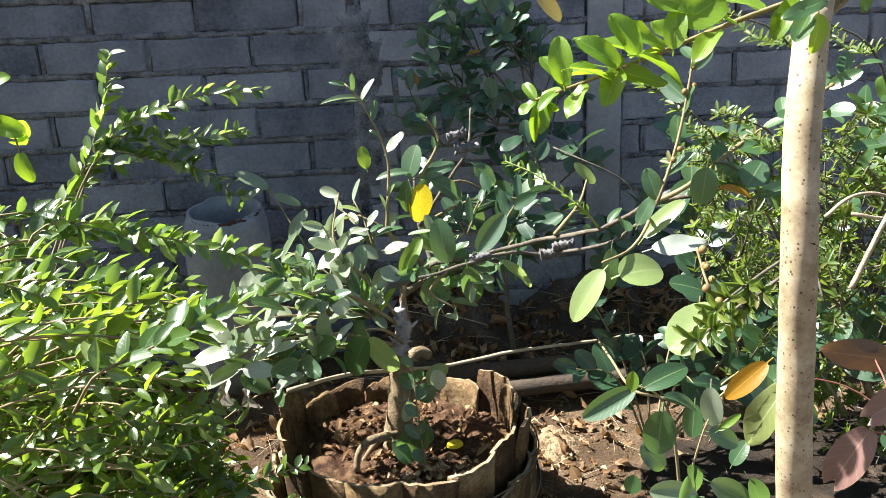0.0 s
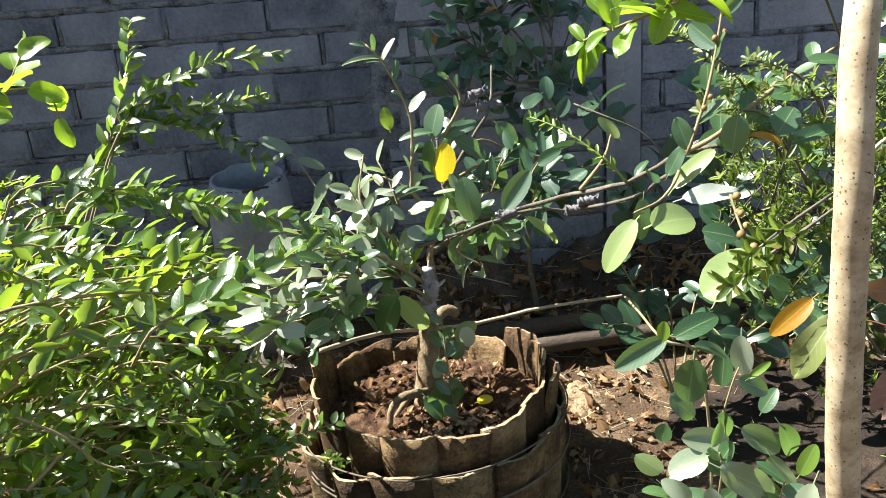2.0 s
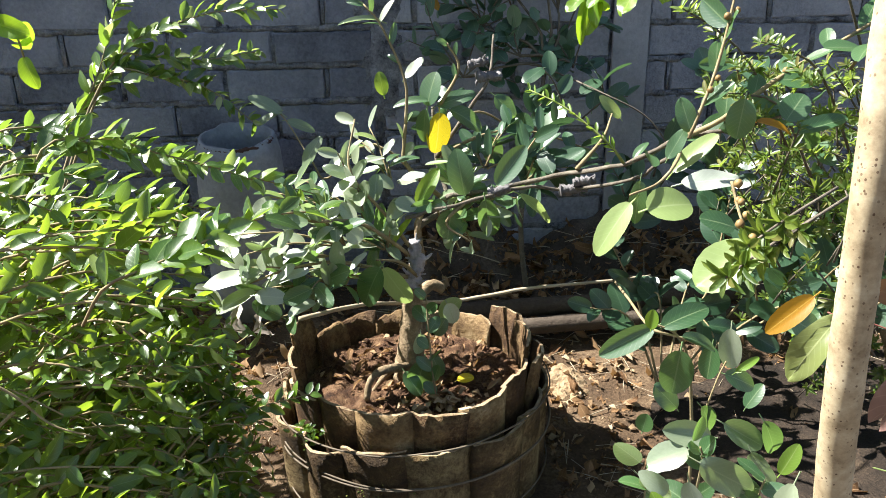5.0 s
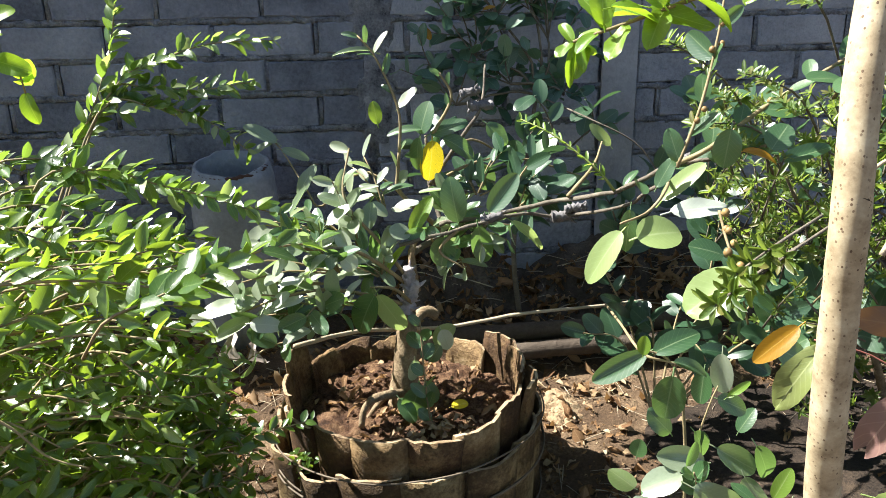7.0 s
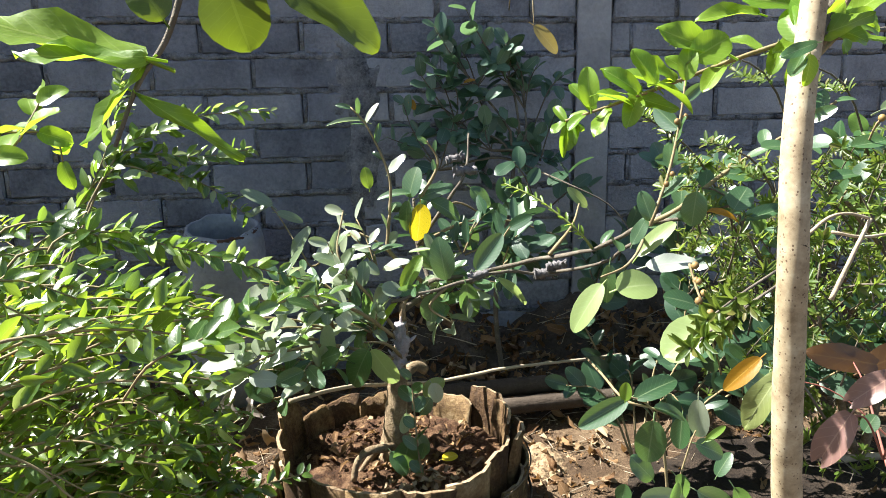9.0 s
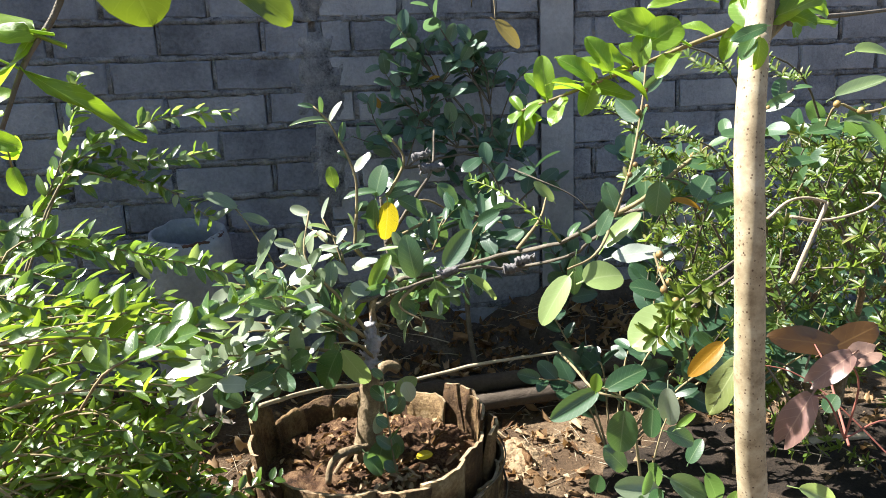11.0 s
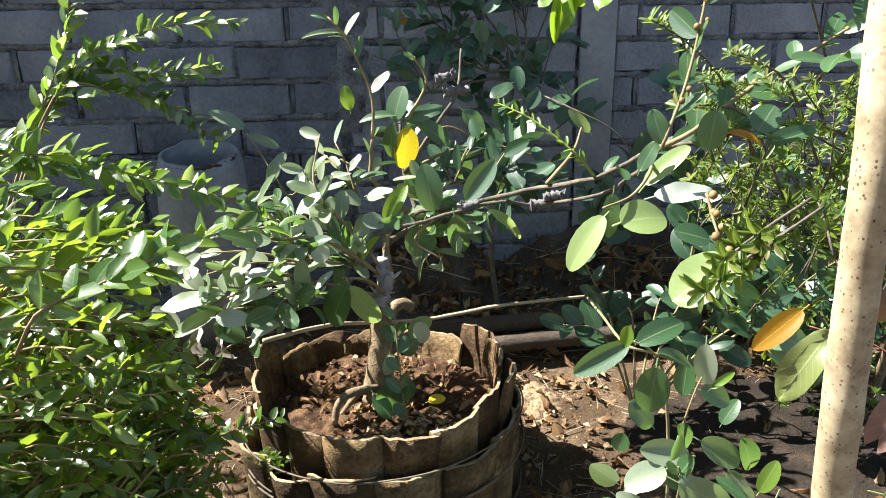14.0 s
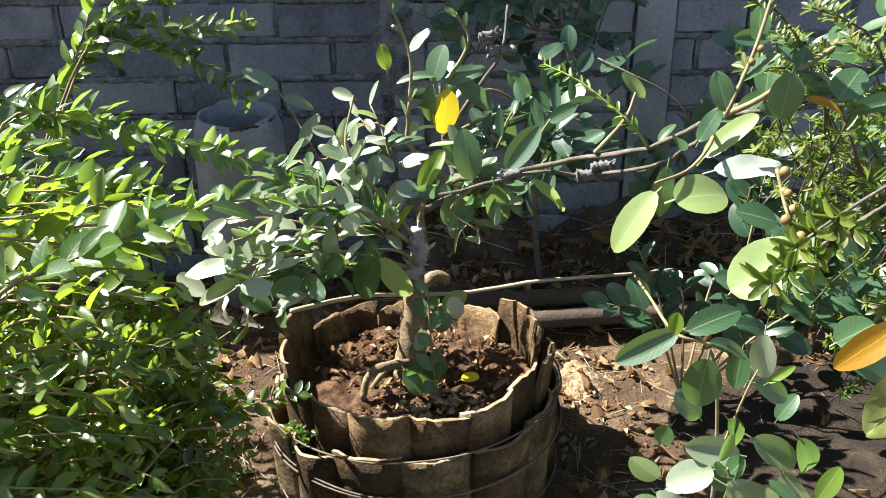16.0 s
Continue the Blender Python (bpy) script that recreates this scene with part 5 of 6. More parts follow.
for row in ((0.134, 0.430, 0.832, 0.130, 0.428, 0.810, 0.005), (0.136, 0.428, 0.834, 0.139, 0.426, 0.817, 0.006), (0.132, 0.430, 0.832, 0.124, 0.428, 0.824, 0.008), (0.136, 0.431, 0.832, 0.146, 0.431, 0.825, 0.005)):
    leaf_at(LIME_MESH, row, lime_twig, rng.uniform(-0.6, 0.6), face=Vector((-0.3, -0.9, 0.3)).normalized())
for i, row in enumerate(((0.238, 0.350, 0.866, 0.229, 0.345, 0.854, 0.009), (0.241, 0.348, 0.866, 0.238, 0.343, 0.851, 0.008), (0.246, 0.350, 0.872, 0.224, 0.346, 0.865, 0.008))):
    leaf_at(LIME_MESH if i == 1 else FICUS_MESH, row, sapling, rng.uniform(-0.3, 0.3), face=Vector((-0.3, -0.8, 0.5)).normalized())
for row in SAPLING_TOP:
    leaf_at(LIME_MESH, row, sapling, rng.uniform(-0.3, 0.3))
put_leaves(sprig([(0.25, 0.37, 0.872), (0.27, 0.385, 0.885), (0.31, 0.41, 0.895)], 12, 0.034, 0.018, spread=1.2), LIME_MESH, sapling)
stem("overhanging_twig", [(0.272, 0.383, 1.06), (0.14, 0.31, 1.04), (0.0, 0.20, 0.96), NEAR_TWIG[0]], 0.003, 0.0006, M_LIMB, sapling, n=20)
hanging = stem("overhanging_twig", NEAR_TWIG, 0.0006, 0.00035, M_LIMB, sapling, n=16)
for i, row in enumerate(NEAR_LEAVES):
    leaf_at(LIME_MESH[2:] if i in (0, 1, 2, 5) else LIME_SHADED_MESH, row, hanging, rng.uniform(-0.2, 0.2))

# ---- plant with pink-brown leaves ----
redling = thing("pink_leaved_plant", "seedling with pink-brown notched leaves on red stalks", "plant", (0.62, 0.52, 0))
stem("stalk", [(0.62, 0.52, 0), (0.58, 0.50, 0.35), (0.47, 0.42, 0.57), (0.375, 0.38, 0.615), (0.335, 0.373, 0.61)], 0.0012, 0.0006, M_REDSTALK, redling, n=20)
stem("stalk", [(0.335, 0.373, 0.61), (0.318, 0.37, 0.64), (0.306, 0.37, 0.645)], 0.0008, 0.0005, M_REDSTALK, redling)
stem("stalk", [(0.335, 0.373, 0.61), (0.335, 0.365, 0.65), (0.322, 0.36, 0.672)], 0.0008, 0.0005, M_REDSTALK, redling)
stem("stalk", [(0.345, 0.38, 0.60), (0.39, 0.46, 0.62), (0.41, 0.50, 0.625)], 0.0010, 0.0006, M_REDSTALK, redling)
stem("stalk", [(0.53, 0.46, 0.46), (0.44, 0.53, 0.57), (0.376, 0.55, 0.595)], 0.0009, 0.0006, M_REDSTALK, redling)
for i, row in enumerate(RED_LEAVES):
    meshes = RED_MESH if i < 3 else BRONZE_MESH if i in (3, 4) else ORANGE_MESH if i == 6 else TORN_MESH if i == 7 else PALE_MESH if i == 9 else FICUS_MESH
    leaf_at(meshes, row, redling, rng.uniform(-0.2, 0.2))

# ---- ficus seedlings beside the pot ----
seedling = thing("ficus_seedling", "low ficus seedling with broad dark green leaves", "plant", (0.47, 0.90, 0))
stem("stalk", [(0.47, 0.92, 0), (0.46, 0.91, 0.2), (0.43, 0.885, 0.36), (0.40, 0.87, 0.42), (0.36, 0.87, 0.44)], 0.0030, 0.0013, M_TWIG, seedling, n=18)
stem("stalk", [(0.46, 0.91, 0.22), (0.48, 0.90, 0.33), (0.49, 0.9, 0.36)], 0.0018, 0.0011, M_TWIG, seedling)
stem("stalk", [(0.47, 0.92, 0.02), (0.44, 0.85, 0.15), (0.42, 0.80, 0.27), (0.41, 0.79, 0.30)], 0.0022, 0.0012, M_TWIG, seedling)
stem("stalk", [(0.47, 0.92, 0.02), (0.50, 0.82, 0.15), (0.49, 0.77, 0.26)], 0.0022, 0.0012, M_TWIG, seedling)
stem("stalk", [(0.47, 0.92, 0.02), (0.38, 0.86, 0.12), (0.36, 0.83, 0.24)], 0.0018, 0.0011, M_TWIG, seedling)
# Seedling leaves that take the painted sheen colour.
SUN_SHEEN = (5, 11, 12, 13, 14, 16, 17, 21, 24, 26, 28)
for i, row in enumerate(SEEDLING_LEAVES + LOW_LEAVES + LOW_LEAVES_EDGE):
    leaf_at(YOUNG_MESH if i in (2, 7, 20, 22) else SHEEN_MESH if i in SUN_SHEEN else FICUS_MESH, row, seedling, rng.uniform(-0.25, 0.25), face=SUNWARD if i in SUN_SHEEN else Vector((0.15, -0.75, 0.64)).normalized() if i in (0, 1) else FACE)
for line, k in (([(0.44, 0.85, 0.15), (0.42, 0.80, 0.27), (0.40, 0.79, 0.31)], 12), ([(0.50, 0.82, 0.15), (0.49, 0.77, 0.26)], 10), ([(0.38, 0.86, 0.12), (0.36, 0.83, 0.24)], 8)):
    put_leaves(sprig(line, k // 2, 0.046, 0.030, spread=1.4, start=0.0), FICUS_MESH, seedling)
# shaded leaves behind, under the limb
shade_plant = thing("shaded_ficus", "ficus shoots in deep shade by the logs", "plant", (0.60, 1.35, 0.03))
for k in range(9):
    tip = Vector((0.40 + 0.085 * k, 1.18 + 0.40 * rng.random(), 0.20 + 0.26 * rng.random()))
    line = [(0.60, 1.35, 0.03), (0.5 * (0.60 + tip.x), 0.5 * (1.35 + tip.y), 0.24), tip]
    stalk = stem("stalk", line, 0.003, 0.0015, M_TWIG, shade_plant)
    put_leaves(sprig(line, 8, 0.062, 0.038, spread=1.3, start=0.3), SHADED_MESH, stalk)
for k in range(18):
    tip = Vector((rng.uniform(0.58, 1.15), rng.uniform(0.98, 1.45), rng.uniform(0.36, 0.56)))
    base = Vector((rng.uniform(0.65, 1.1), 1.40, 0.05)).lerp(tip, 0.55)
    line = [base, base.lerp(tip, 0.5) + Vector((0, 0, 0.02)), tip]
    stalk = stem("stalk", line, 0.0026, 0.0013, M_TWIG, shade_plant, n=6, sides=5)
    put_leaves(sprig(line, 8, 0.072, 0.045, spread=1.3, start=0.2, n=8), SHADED_MESH, stalk)

# ---- ficus against the wall ----
back = thing("wall_ficus", "shaded ficus growing up against the brick wall", "tree", (0.40, 1.84, 0.04))
fork = Vector((0.43, 1.85, 0.70))
stem("trunk", [(0.40, 1.84, 0.03), (0.37, 1.82, 0.3), (0.40, 1.83, 0.5), fork], 0.008, 0.005, M_LIMB, back, n=18)
UPPER = ((0.33, 1.87, 0.90), (0.42, 1.88, 0.92), (0.46, 1.86, 0.84), (0.27, 1.86, 0.80), (0.36, 1.83, 0.73), (0.22, 1.85, 0.68), (0.50, 1.84, 0.70))
for knee in UPPER:
    knee = Vector(knee)
    stem("branch", [fork, fork.lerp(knee, 0.4) + Vector((0.015, -0.02, 0.02)), knee], 0.0042, 0.0028, M_LIMB, back, n=10, wander=0.002)
    for q in range(6):
        out = Vector((rng.uniform(-0.15, 0.14), rng.uniform(-0.05, 0.05), rng.uniform(-0.03, 0.20)))
        line = [knee, knee + out * 0.5 + Vector((rng.uniform(-0.02, 0.02), 0, 0.01)), knee + out]
        branch = stem("twig", line, 0.0024, 0.0011, M_LIMB, back, n=8, sides=5)
        put_leaves(sprig(line, 5, 0.058, 0.036, spread=1.4, start=0.3, jitter=0.8, turn=1.0, n=10), SHADED_MESH if q == 0 else WALL_MESH, branch)
for tip in ((0.16, 1.88, 0.86), (0.58, 1.90, 0.93), (0.22, 1.9, 1.05), (0.60, 1.88, 0.80), (0.14, 1.88, 0.78)):
    tip = Vector(tip)
    line = [fork.lerp(tip, 0.35), fork.lerp(tip, 0.7) + Vector((0, 0, 0.03)), tip]
    branch = stem("branch", line, 0.0024, 0.0010, M_LIMB, back, n=8)
    put_leaves(sprig(line, 8, 0.055, 0.028, spread=1.3, start=0.4, jitter=0.8, n=10), WALL_MESH, branch)
stem("branch", [fork, (0.52, 1.66, 0.655), (0.62, 1.62, 0.60), (0.68, 1.6, 0.52)], 0.0024, 0.0014, M_LIMB, back)
leaf_at(DULL_MESH, (0.338, 1.30, 0.992, 0.386, 1.30, 0.946, 0.031), back, 0.2, label="yellow leaf with shade dulled into its colour")
stem("twig", [(0.42, 1.88, 1.10), (0.37, 1.60, 1.16), (0.345, 1.36, 1.08), (0.338, 1.30, 0.992)], 0.0016, 0.0007, M_TWIG, back)
put_leaves([leaf_pose(Vector((0.145, 1.85, 0.87)), (0.3, -0.2, -0.6), 0.018, 0.03), leaf_pose(Vector((0.29, 1.84, 0.91)), (0.4, -0.2, 0.2), 0.014, 0.03)], ORANGE_MESH, back)

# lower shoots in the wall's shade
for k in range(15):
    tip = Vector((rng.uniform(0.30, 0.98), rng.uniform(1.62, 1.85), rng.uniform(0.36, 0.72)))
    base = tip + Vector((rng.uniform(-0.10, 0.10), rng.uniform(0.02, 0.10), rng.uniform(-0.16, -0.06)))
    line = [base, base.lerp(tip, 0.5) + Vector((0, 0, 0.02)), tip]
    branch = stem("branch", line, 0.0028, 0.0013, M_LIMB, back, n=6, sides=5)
    put_leaves(sprig(line, 5, 0.070, 0.042, spread=1.3, start=0.2, n=8, turn=0.9), SHADED_MESH if k % 3 else WALL_MESH, branch)

# ---- hedge of small leaves ----
shrub = thing("small_leaved_shrub", "dense sunlit shrub with small glossy green leaves", "shrub", (-0.70, 0.95, 0.0))
shrub_root = Vector((-0.70, 0.95, 0.0))
NAMED = ((SPRAY_1, 58, 0.038), (SPRAY_2, 56, 0.034), (SPRAY_3, 40, 0.032), (SPRAY_4, 40, 0.034), (SPRAY_5, 46, 0.036), (SPRAY_6, 40, 0.028), (SPRAY_7, 44, 0.026), (SPRAY_8, 9, 0.034), (SPRAY_9, 9, 0.034))
for q, (line, k, s) in enumerate(NAMED):
    near = line[0][1] < 0.9
    branch = stem("branch", [shrub_root.lerp(Vector(line[0]), 0.94 if near else 0.6), *line], 0.0013 if near else 0.0028, 0.0009, M_TWIG, shrub, n=20, sides=5)
    put_leaves(sprig(line, int(k * (0.72 if q < 4 else 0.8)), s * (1.18 if q < 4 else 1.1), s * (0.56 if q < 4 else 0.70 if q > 6 else 0.55), spread=1.2, start=0.0, turn=0.45 if q > 6 else 0.8, lift=0.5, jitter=0.2 if q > 6 else 0.6), LIME_MESH[:2] if q > 6 else SHRUB_MESH, branch)
    if q < 5:
        put_leaves(sprig(line, int(k * 0.45), s * 1.15, s * 0.52, spread=1.2, start=0.05, turn=0.8, lift=0.5, jitter=0.6), SHRUB_GLINT_MESH, branch)
for dx, dy, dz in ((0.0, 0.0, 0.0), (-0.05, -0.06, -0.028), (-0.09, 0.02, 0.012), (-0.02, -0.10, -0.05)):
    line = [Vector(p) + Vector((dx, dy, dz + rng.uniform(-0.008, 0.008))) for p in TIER]
    branch = stem("branch", [shrub_root.lerp(line[0], 0.8), *line], 0.0022, 0.0008, M_TWIG, shrub, n=20, sides=5)
    put_leaves(sprig(line, 34, 0.036, 0.0165, spread=1.1, start=0.0, turn=0.9, lift=0.9, jitter=0.5), SHRUB_MESH, branch)
    put_leaves(sprig(line, 8, 0.034, 0.016, spread=1.1, start=0.1, turn=0.9, lift=0.9), SHRUB_GLINT_MESH, branch)
for line in (LOW_SPRIG_1, LOW_SPRIG_2):
    branch = stem("branch", [shrub_root.lerp(Vector(line[0]), 0.75), *line], 0.0018, 0.0008, M_TWIG, shrub, n=18, sides=5)
    put_leaves(sprig(line, 36, 0.030, 0.0150, spread=1.0, start=0.0, turn=0.6, lift=0.7, jitter=0.4), SHRUB_MESH, branch)
stem("branch", BARE_TWIG, 0.0014, 0.0008, M_TWIG, shrub)
fill, pale, twigs = [], [], []


def layered(x1, y, z, reach, k, s):
    """A leafy spray that runs out from the middle of the shrub in a low arc."""
    tip = Vector((x1, y, z))
    base = tip + Vector((-reach, rng.uniform(-0.10, 0.12), rng.uniform(-0.14, 0.0) * reach / 0.3))
    line = [base, base.lerp(tip, 0.35) + Vector((0, 0, 0.03)), base.lerp(tip, 0.7) + Vector((0, rng.uniform(-0.02, 0.02), 0.03)), tip]
    twigs.append(tube(line, 0.0022, 0.0008, n=10, sides=5))
    k, s = int(k * 0.86), s * 1.04
    fill.extend(sprig(line, k, s, s * rng.uniform(0.38, 0.52), spread=0.95, start=0.05, n=16, jitter=0.45, turn=1.4, lift=0.7))
    pale.extend(sprig(line, k // 10, s, s * 0.45, spread=1.0, start=0.1, n=16, jitter=0.5, turn=1.0, lift=0.3))


for k in range(150):
    y = rng.uniform(0.60, 0.98)
    edge = 0.01 - 0.225 * y - 0.10 * rng.random() ** 2
    top = 0.78 - 0.12 * y - 0.07 * abs(math.sin(y * 9))
    z = 0.14 + (top - 0.14) * rng.random() ** 0.5
    layered(edge - (0.07 if z < 0.3 else 0.0) - (0.35 * rng.random() if k % 3 else 0.0), y, z, rng.uniform(0.18, 0.34), rng.randint(20, 28), rng.uniform(0.022, 0.033))
for k in range(175):
    x, y = rng.uniform(-1.05, -0.12), rng.uniform(0.62, 1.10)
    x = min(x, -0.05 - 0.225 * y - (0.16 if y > 0.96 else 0.0))
    z = rng.uniform(0.05, 0.78 - 0.14 * y - 0.06 * abs(math.sin(x * 9 + y * 5)))
    layered(x, y, z, rng.uniform(0.10, 0.18), rng.randint(8, 12), rng.uniform(0.023, 0.034))
for k in range(28):
    layered(-0.265 - 0.27 * rng.random() ** 1.4, rng.uniform(0.84, 1.0), rng.uniform(0.02, 0.27), 0.16, 13, 0.031)
for k in range(22):
    y = rng.uniform(0.80, 0.97)
    layered(rng.uniform(-0.46, -0.26), y, rng.uniform(0.12, 0.40), 0.15, 12, 0.027)
for k in range(34):
    layered(rng.uniform(-0.40, -0.21), rng.uniform(0.90, 1.0), rng.uniform(0.04, 0.20), 0.14, 12, 0.025)
for k in range(10):
    y = rng.uniform(0.82, 0.97)
    layered(rng.uniform(-0.36, -0.26) - 0.1 * (y - 0.95), y, rng.uniform(0.25, 0.42), 0.14, 12, 0.029)
# back sprays added to shade the lower left of the shrub
for k in range(130):
    layered(rng.uniform(-1.35, -0.72), rng.uniform(1.0, 1.4), rng.uniform(0.1, 0.62), 0.2, 16, 0.034)
for k in range(20):
    layered(rng.uniform(-0.90, -0.54), rng.uniform(1.18, 1.42), rng.uniform(0.50, 0.74), 0.16, 16, 0.034)
for k in range(28):
    layered(rng.uniform(-0.72, -0.40), rng.uniform(0.82, 1.02), rng.uniform(0.50, 0.68), 0.17, 15, 0.032)
# sprays added behind to shade the ground left of the pot
for k in range(54):
    layered(rng.uniform(-0.75, -0.46), rng.uniform(1.06, 1.28), rng.uniform(0.25, 0.50), 0.17, 14, 0.031)
for k in range(40):
    layered(rng.uniform(-0.37, -0.20), rng.uniform(0.90, 1.03), rng.uniform(0.10, 0.30), 0.15, 14, 0.027)
for k in range(46):
    layered(rng.uniform(-0.27, -0.17), rng.uniform(0.90, 1.0), rng.uniform(0.16, 0.43), 0.12, 12, 0.027)
for k in range(18):
    layered(rng.uniform(-0.225, -0.150), rng.uniform(0.89, 0.96), rng.uniform(0.15, 0.31), 0.12, 10, 0.026)
# taller foliage added out of view on the left, to shade the lower shrub
for k in range(34):
    x = rng.uniform(-1.25, -0.74)
    layered(x, rng.uniform(0.92, 1.22), rng.uniform(0.45, min(0.95, 0.16 - (0.25 + x) / 0.78)), 0.2, 16, 0.036)
for k in range(190):
    layered(rng.uniform(-1.7, -0.90), rng.uniform(0.48, 1.02), rng.uniform(0.45, 1.10), 0.2, 15, 0.036)
part("brushwood", mesh_of("brushwood", *join(twigs), None, M_TWIG), shrub, kind="stuff")
foliage("foliage", fill, T_SHRUB, L_SHRUB, shrub)
for m in rng.sample(fill, 60):
    part("yellowed_leaf", rng.choice(YELLOW_MESH + ORANGE_MESH + DULL_MESH), shrub, "yellowed leaf", m)
foliage("pale_foliage", pale, T_SHRUB, L_SHRUB_GLINT, shrub, "glossy leaves with sun glints put into a pale colour")
foliage("weed", weed_poses, T_SHRUB, L_SHRUB, pot, "tiny weeds growing between the staves")
foliage("bleached_chip", chips, blade("ellip", nl=4, nw=2, fold=0.3, bend=0.2, wave=0.3, petiole=0), L_STRAW, pot, "pale dry chips on the soil")
foliage("dead_leaves", litter_poses, blade("ellip", nl=5, nw=4, fold=0.3, bend=0.4, wave=0.2, petiole=0), L_LITTER, pot, "dry leaf scraps on the soil")
leaf_at(YELLOW_MESH, (0.135, 1.175, 0.195, 0.165, 1.18, 0.200, 0.022), pot, 0.1, "fallen_leaf", Vector((0, -0.3, 1)).normalized(), "fallen yellow leaf")

# ---- bush with whorls of narrow leaves ----
bush = thing("narrow_leaved_bush", "bushy shrub with whorls of narrow yellow-green leaves", "shrub", (1.15, 1.35, 0.0))
whorls, bush_twigs = [], []


def whorl(c, way, k, s):
    way = Vector(way).normalized()
    x = way.orthogonal().normalized()
    y = way.cross(x)
    for i in range(k):
        a = 2 * math.pi * i / k + rng.uniform(-0.3, 0.3)
        d = x * math.cos(a) + y * math.sin(a) + way * rng.uniform(0.3, 1.0)
        whorls.append(leaf_pose(c - way * rng.uniform(0, 0.006), d, s * rng.uniform(0.26, 0.36), s * rng.uniform(0.7, 1.2), way, 0))


for k in range(500):
    y = rng.uniform(0.68, 1.50)
    x = rng.uniform(0.43 + 0.28 * (y - 0.68) + 0.06 * rng.random(), 1.35)
    z = rng.uniform(0.50 - 0.10 * (y - 0.7), 0.80 + 0.03 * math.sin(x * 8) - 0.14 * max(0, y - 0.95)) + 0.06 * max(0, x - 0.6)
    if x < 0.60 and z > 0.72:
        continue
    c = Vector((x, y, z))
    way = Vector((rng.uniform(-1, 0.5), rng.uniform(-1, 0.5), rng.uniform(-0.1, 1)))
    back_end = c - way.normalized() * 0.09 + Vector((0.03, 0.03, -0.03))
    bush_twigs.append(tube([back_end, c.lerp(back_end, 0.5) + Vector((0, 0, 0.005)), c], 0.0018, 0.0009, n=4, sides=4))
    for u in (0.0, 0.28, 0.55):
        whorl(c.lerp(back_end, u), way, 8, 0.010 + 0.013 * rng.random())
for k in range(90):
    c = Vector((rng.uniform(0.85, 1.45), rng.uniform(1.15, 1.55), rng.uniform(0.10, 0.48)))
    way = Vector((rng.uniform(-1, 0.5), rng.uniform(-1, 0.5), rng.uniform(-0.1, 1)))
    back_end = c - way.normalized() * 0.10 + Vector((0.03, 0.03, -0.03))
    bush_twigs.append(tube([back_end, c.lerp(back_end, 0.5) + Vector((0, 0, 0.005)), c], 0.0018, 0.0009, n=4, sides=4))
    for u in (0.0, 0.3, 0.6):
        whorl(c.lerp(back_end, u), way, 8, rng.uniform(0.018, 0.030))
for tip in ((0.339, 0.645, 0.590), (0.365, 0.66, 0.615), (0.395, 0.68, 0.60)):
    c = Vector(tip)
    bush_twigs.append(tube([c, c + Vector((0.05, 0.03, 0.015)), c + Vector((0.14, 0.09, 0.03))], 0.0012, 0.002, n=6, sides=5))
    for u in (0.0, 0.02, 0.045):
        whorl(c + Vector((u, u * 0.6, u * 0.3)), (-1, -0.6, -0.1), 9, 0.025)
for a, b in (((0.40, 0.95, 0.83), (0.52, 0.98, 0.75)), ((0.47, 0.98, 0.93), (0.66, 1.05, 0.88)), ((0.64, 1.02, 0.92), (0.8, 1.05, 0.86)), ((0.48, 0.9, 0.79), (0.6, 0.95, 0.74)), ((0.42, 0.9, 0.73), (0.55, 0.95, 0.70))):
    a, b = Vector(a), Vector(b)
    bush_twigs.append(tube([b + Vector((0.1, 0.06, -0.12)), b, a.lerp(b, 0.5) + Vector((0, 0, 0.01)), a], 0.0022, 0.0009, n=8, sides=5))
    for i in range(14):
        whorl(a.lerp(b, i / 13) + Vector((0, 0, 0.01 * math.sin(i * 0.5))), a - b + Vector((0, 0, 0.1)), 5, 0.018)
foliage("foliage", whorls, T_NEEDLE, L_WHORL, bush)
part("brushwood", mesh_of("brushwood", *join(bush_twigs), None, M_LIMB), bush, kind="stuff")
for line in ([(1.15, 1.35, 0.0), (1.05, 1.2, 0.3), (0.85, 0.95, 0.55), (0.7, 0.9, 0.7)], [(1.15, 1.35, 0.0), (1.1, 1.2, 0.4), (1.05, 0.9, 0.7)], [(1.15, 1.35, 0.0), (0.9, 1.2, 0.4), (0.6, 0.85, 0.58)]):
    stem("stalk", line, 0.010, 0.003, M_BARK, bush)
stem("dry_twig", DRY_TWIG_1, 0.0024, 0.0018, M_DRYSTICK, bush)
stem("dry_twig", DRY_TWIG_2, 0.0016, 0.0012, M_DRYSTICK, bush)
stem("dry_twig", [DRY_TWIG_3[0], *DRY_TWIG_3[1:], (0.62, 0.70, 0.72)], 0.0016, 0.0009, M_DRYSTICK, bush)

# ---- behind the pot ----
jar = thing("cement_jar", "pale grey cement jar with a broken red clay mouth", "jar", (-0.369, 1.88, 0.04))


def broken(vf, low):
    """Tilts the mouth of a lathed jar down towards the viewer and breaks its edge."""
    v, f = vf
    out = []
    for p in v:
        if p.z > low:
            near = 0.5 - 0.5 * p.y / 0.115
            p = Vector((p.x, p.y, p.z - (p.z - low) / (0.56 - low) * (0.055 * near + 0.012 * noise.noise(Vector((p.x * 14, p.y * 14, 3.0))) + 0.004 * noise.noise(Vector((p.x * 60, p.y * 60, 3.0))))))
        out.append(p)
    return out, f


JAR_AT = (-0.369, 1.88, 0.03)
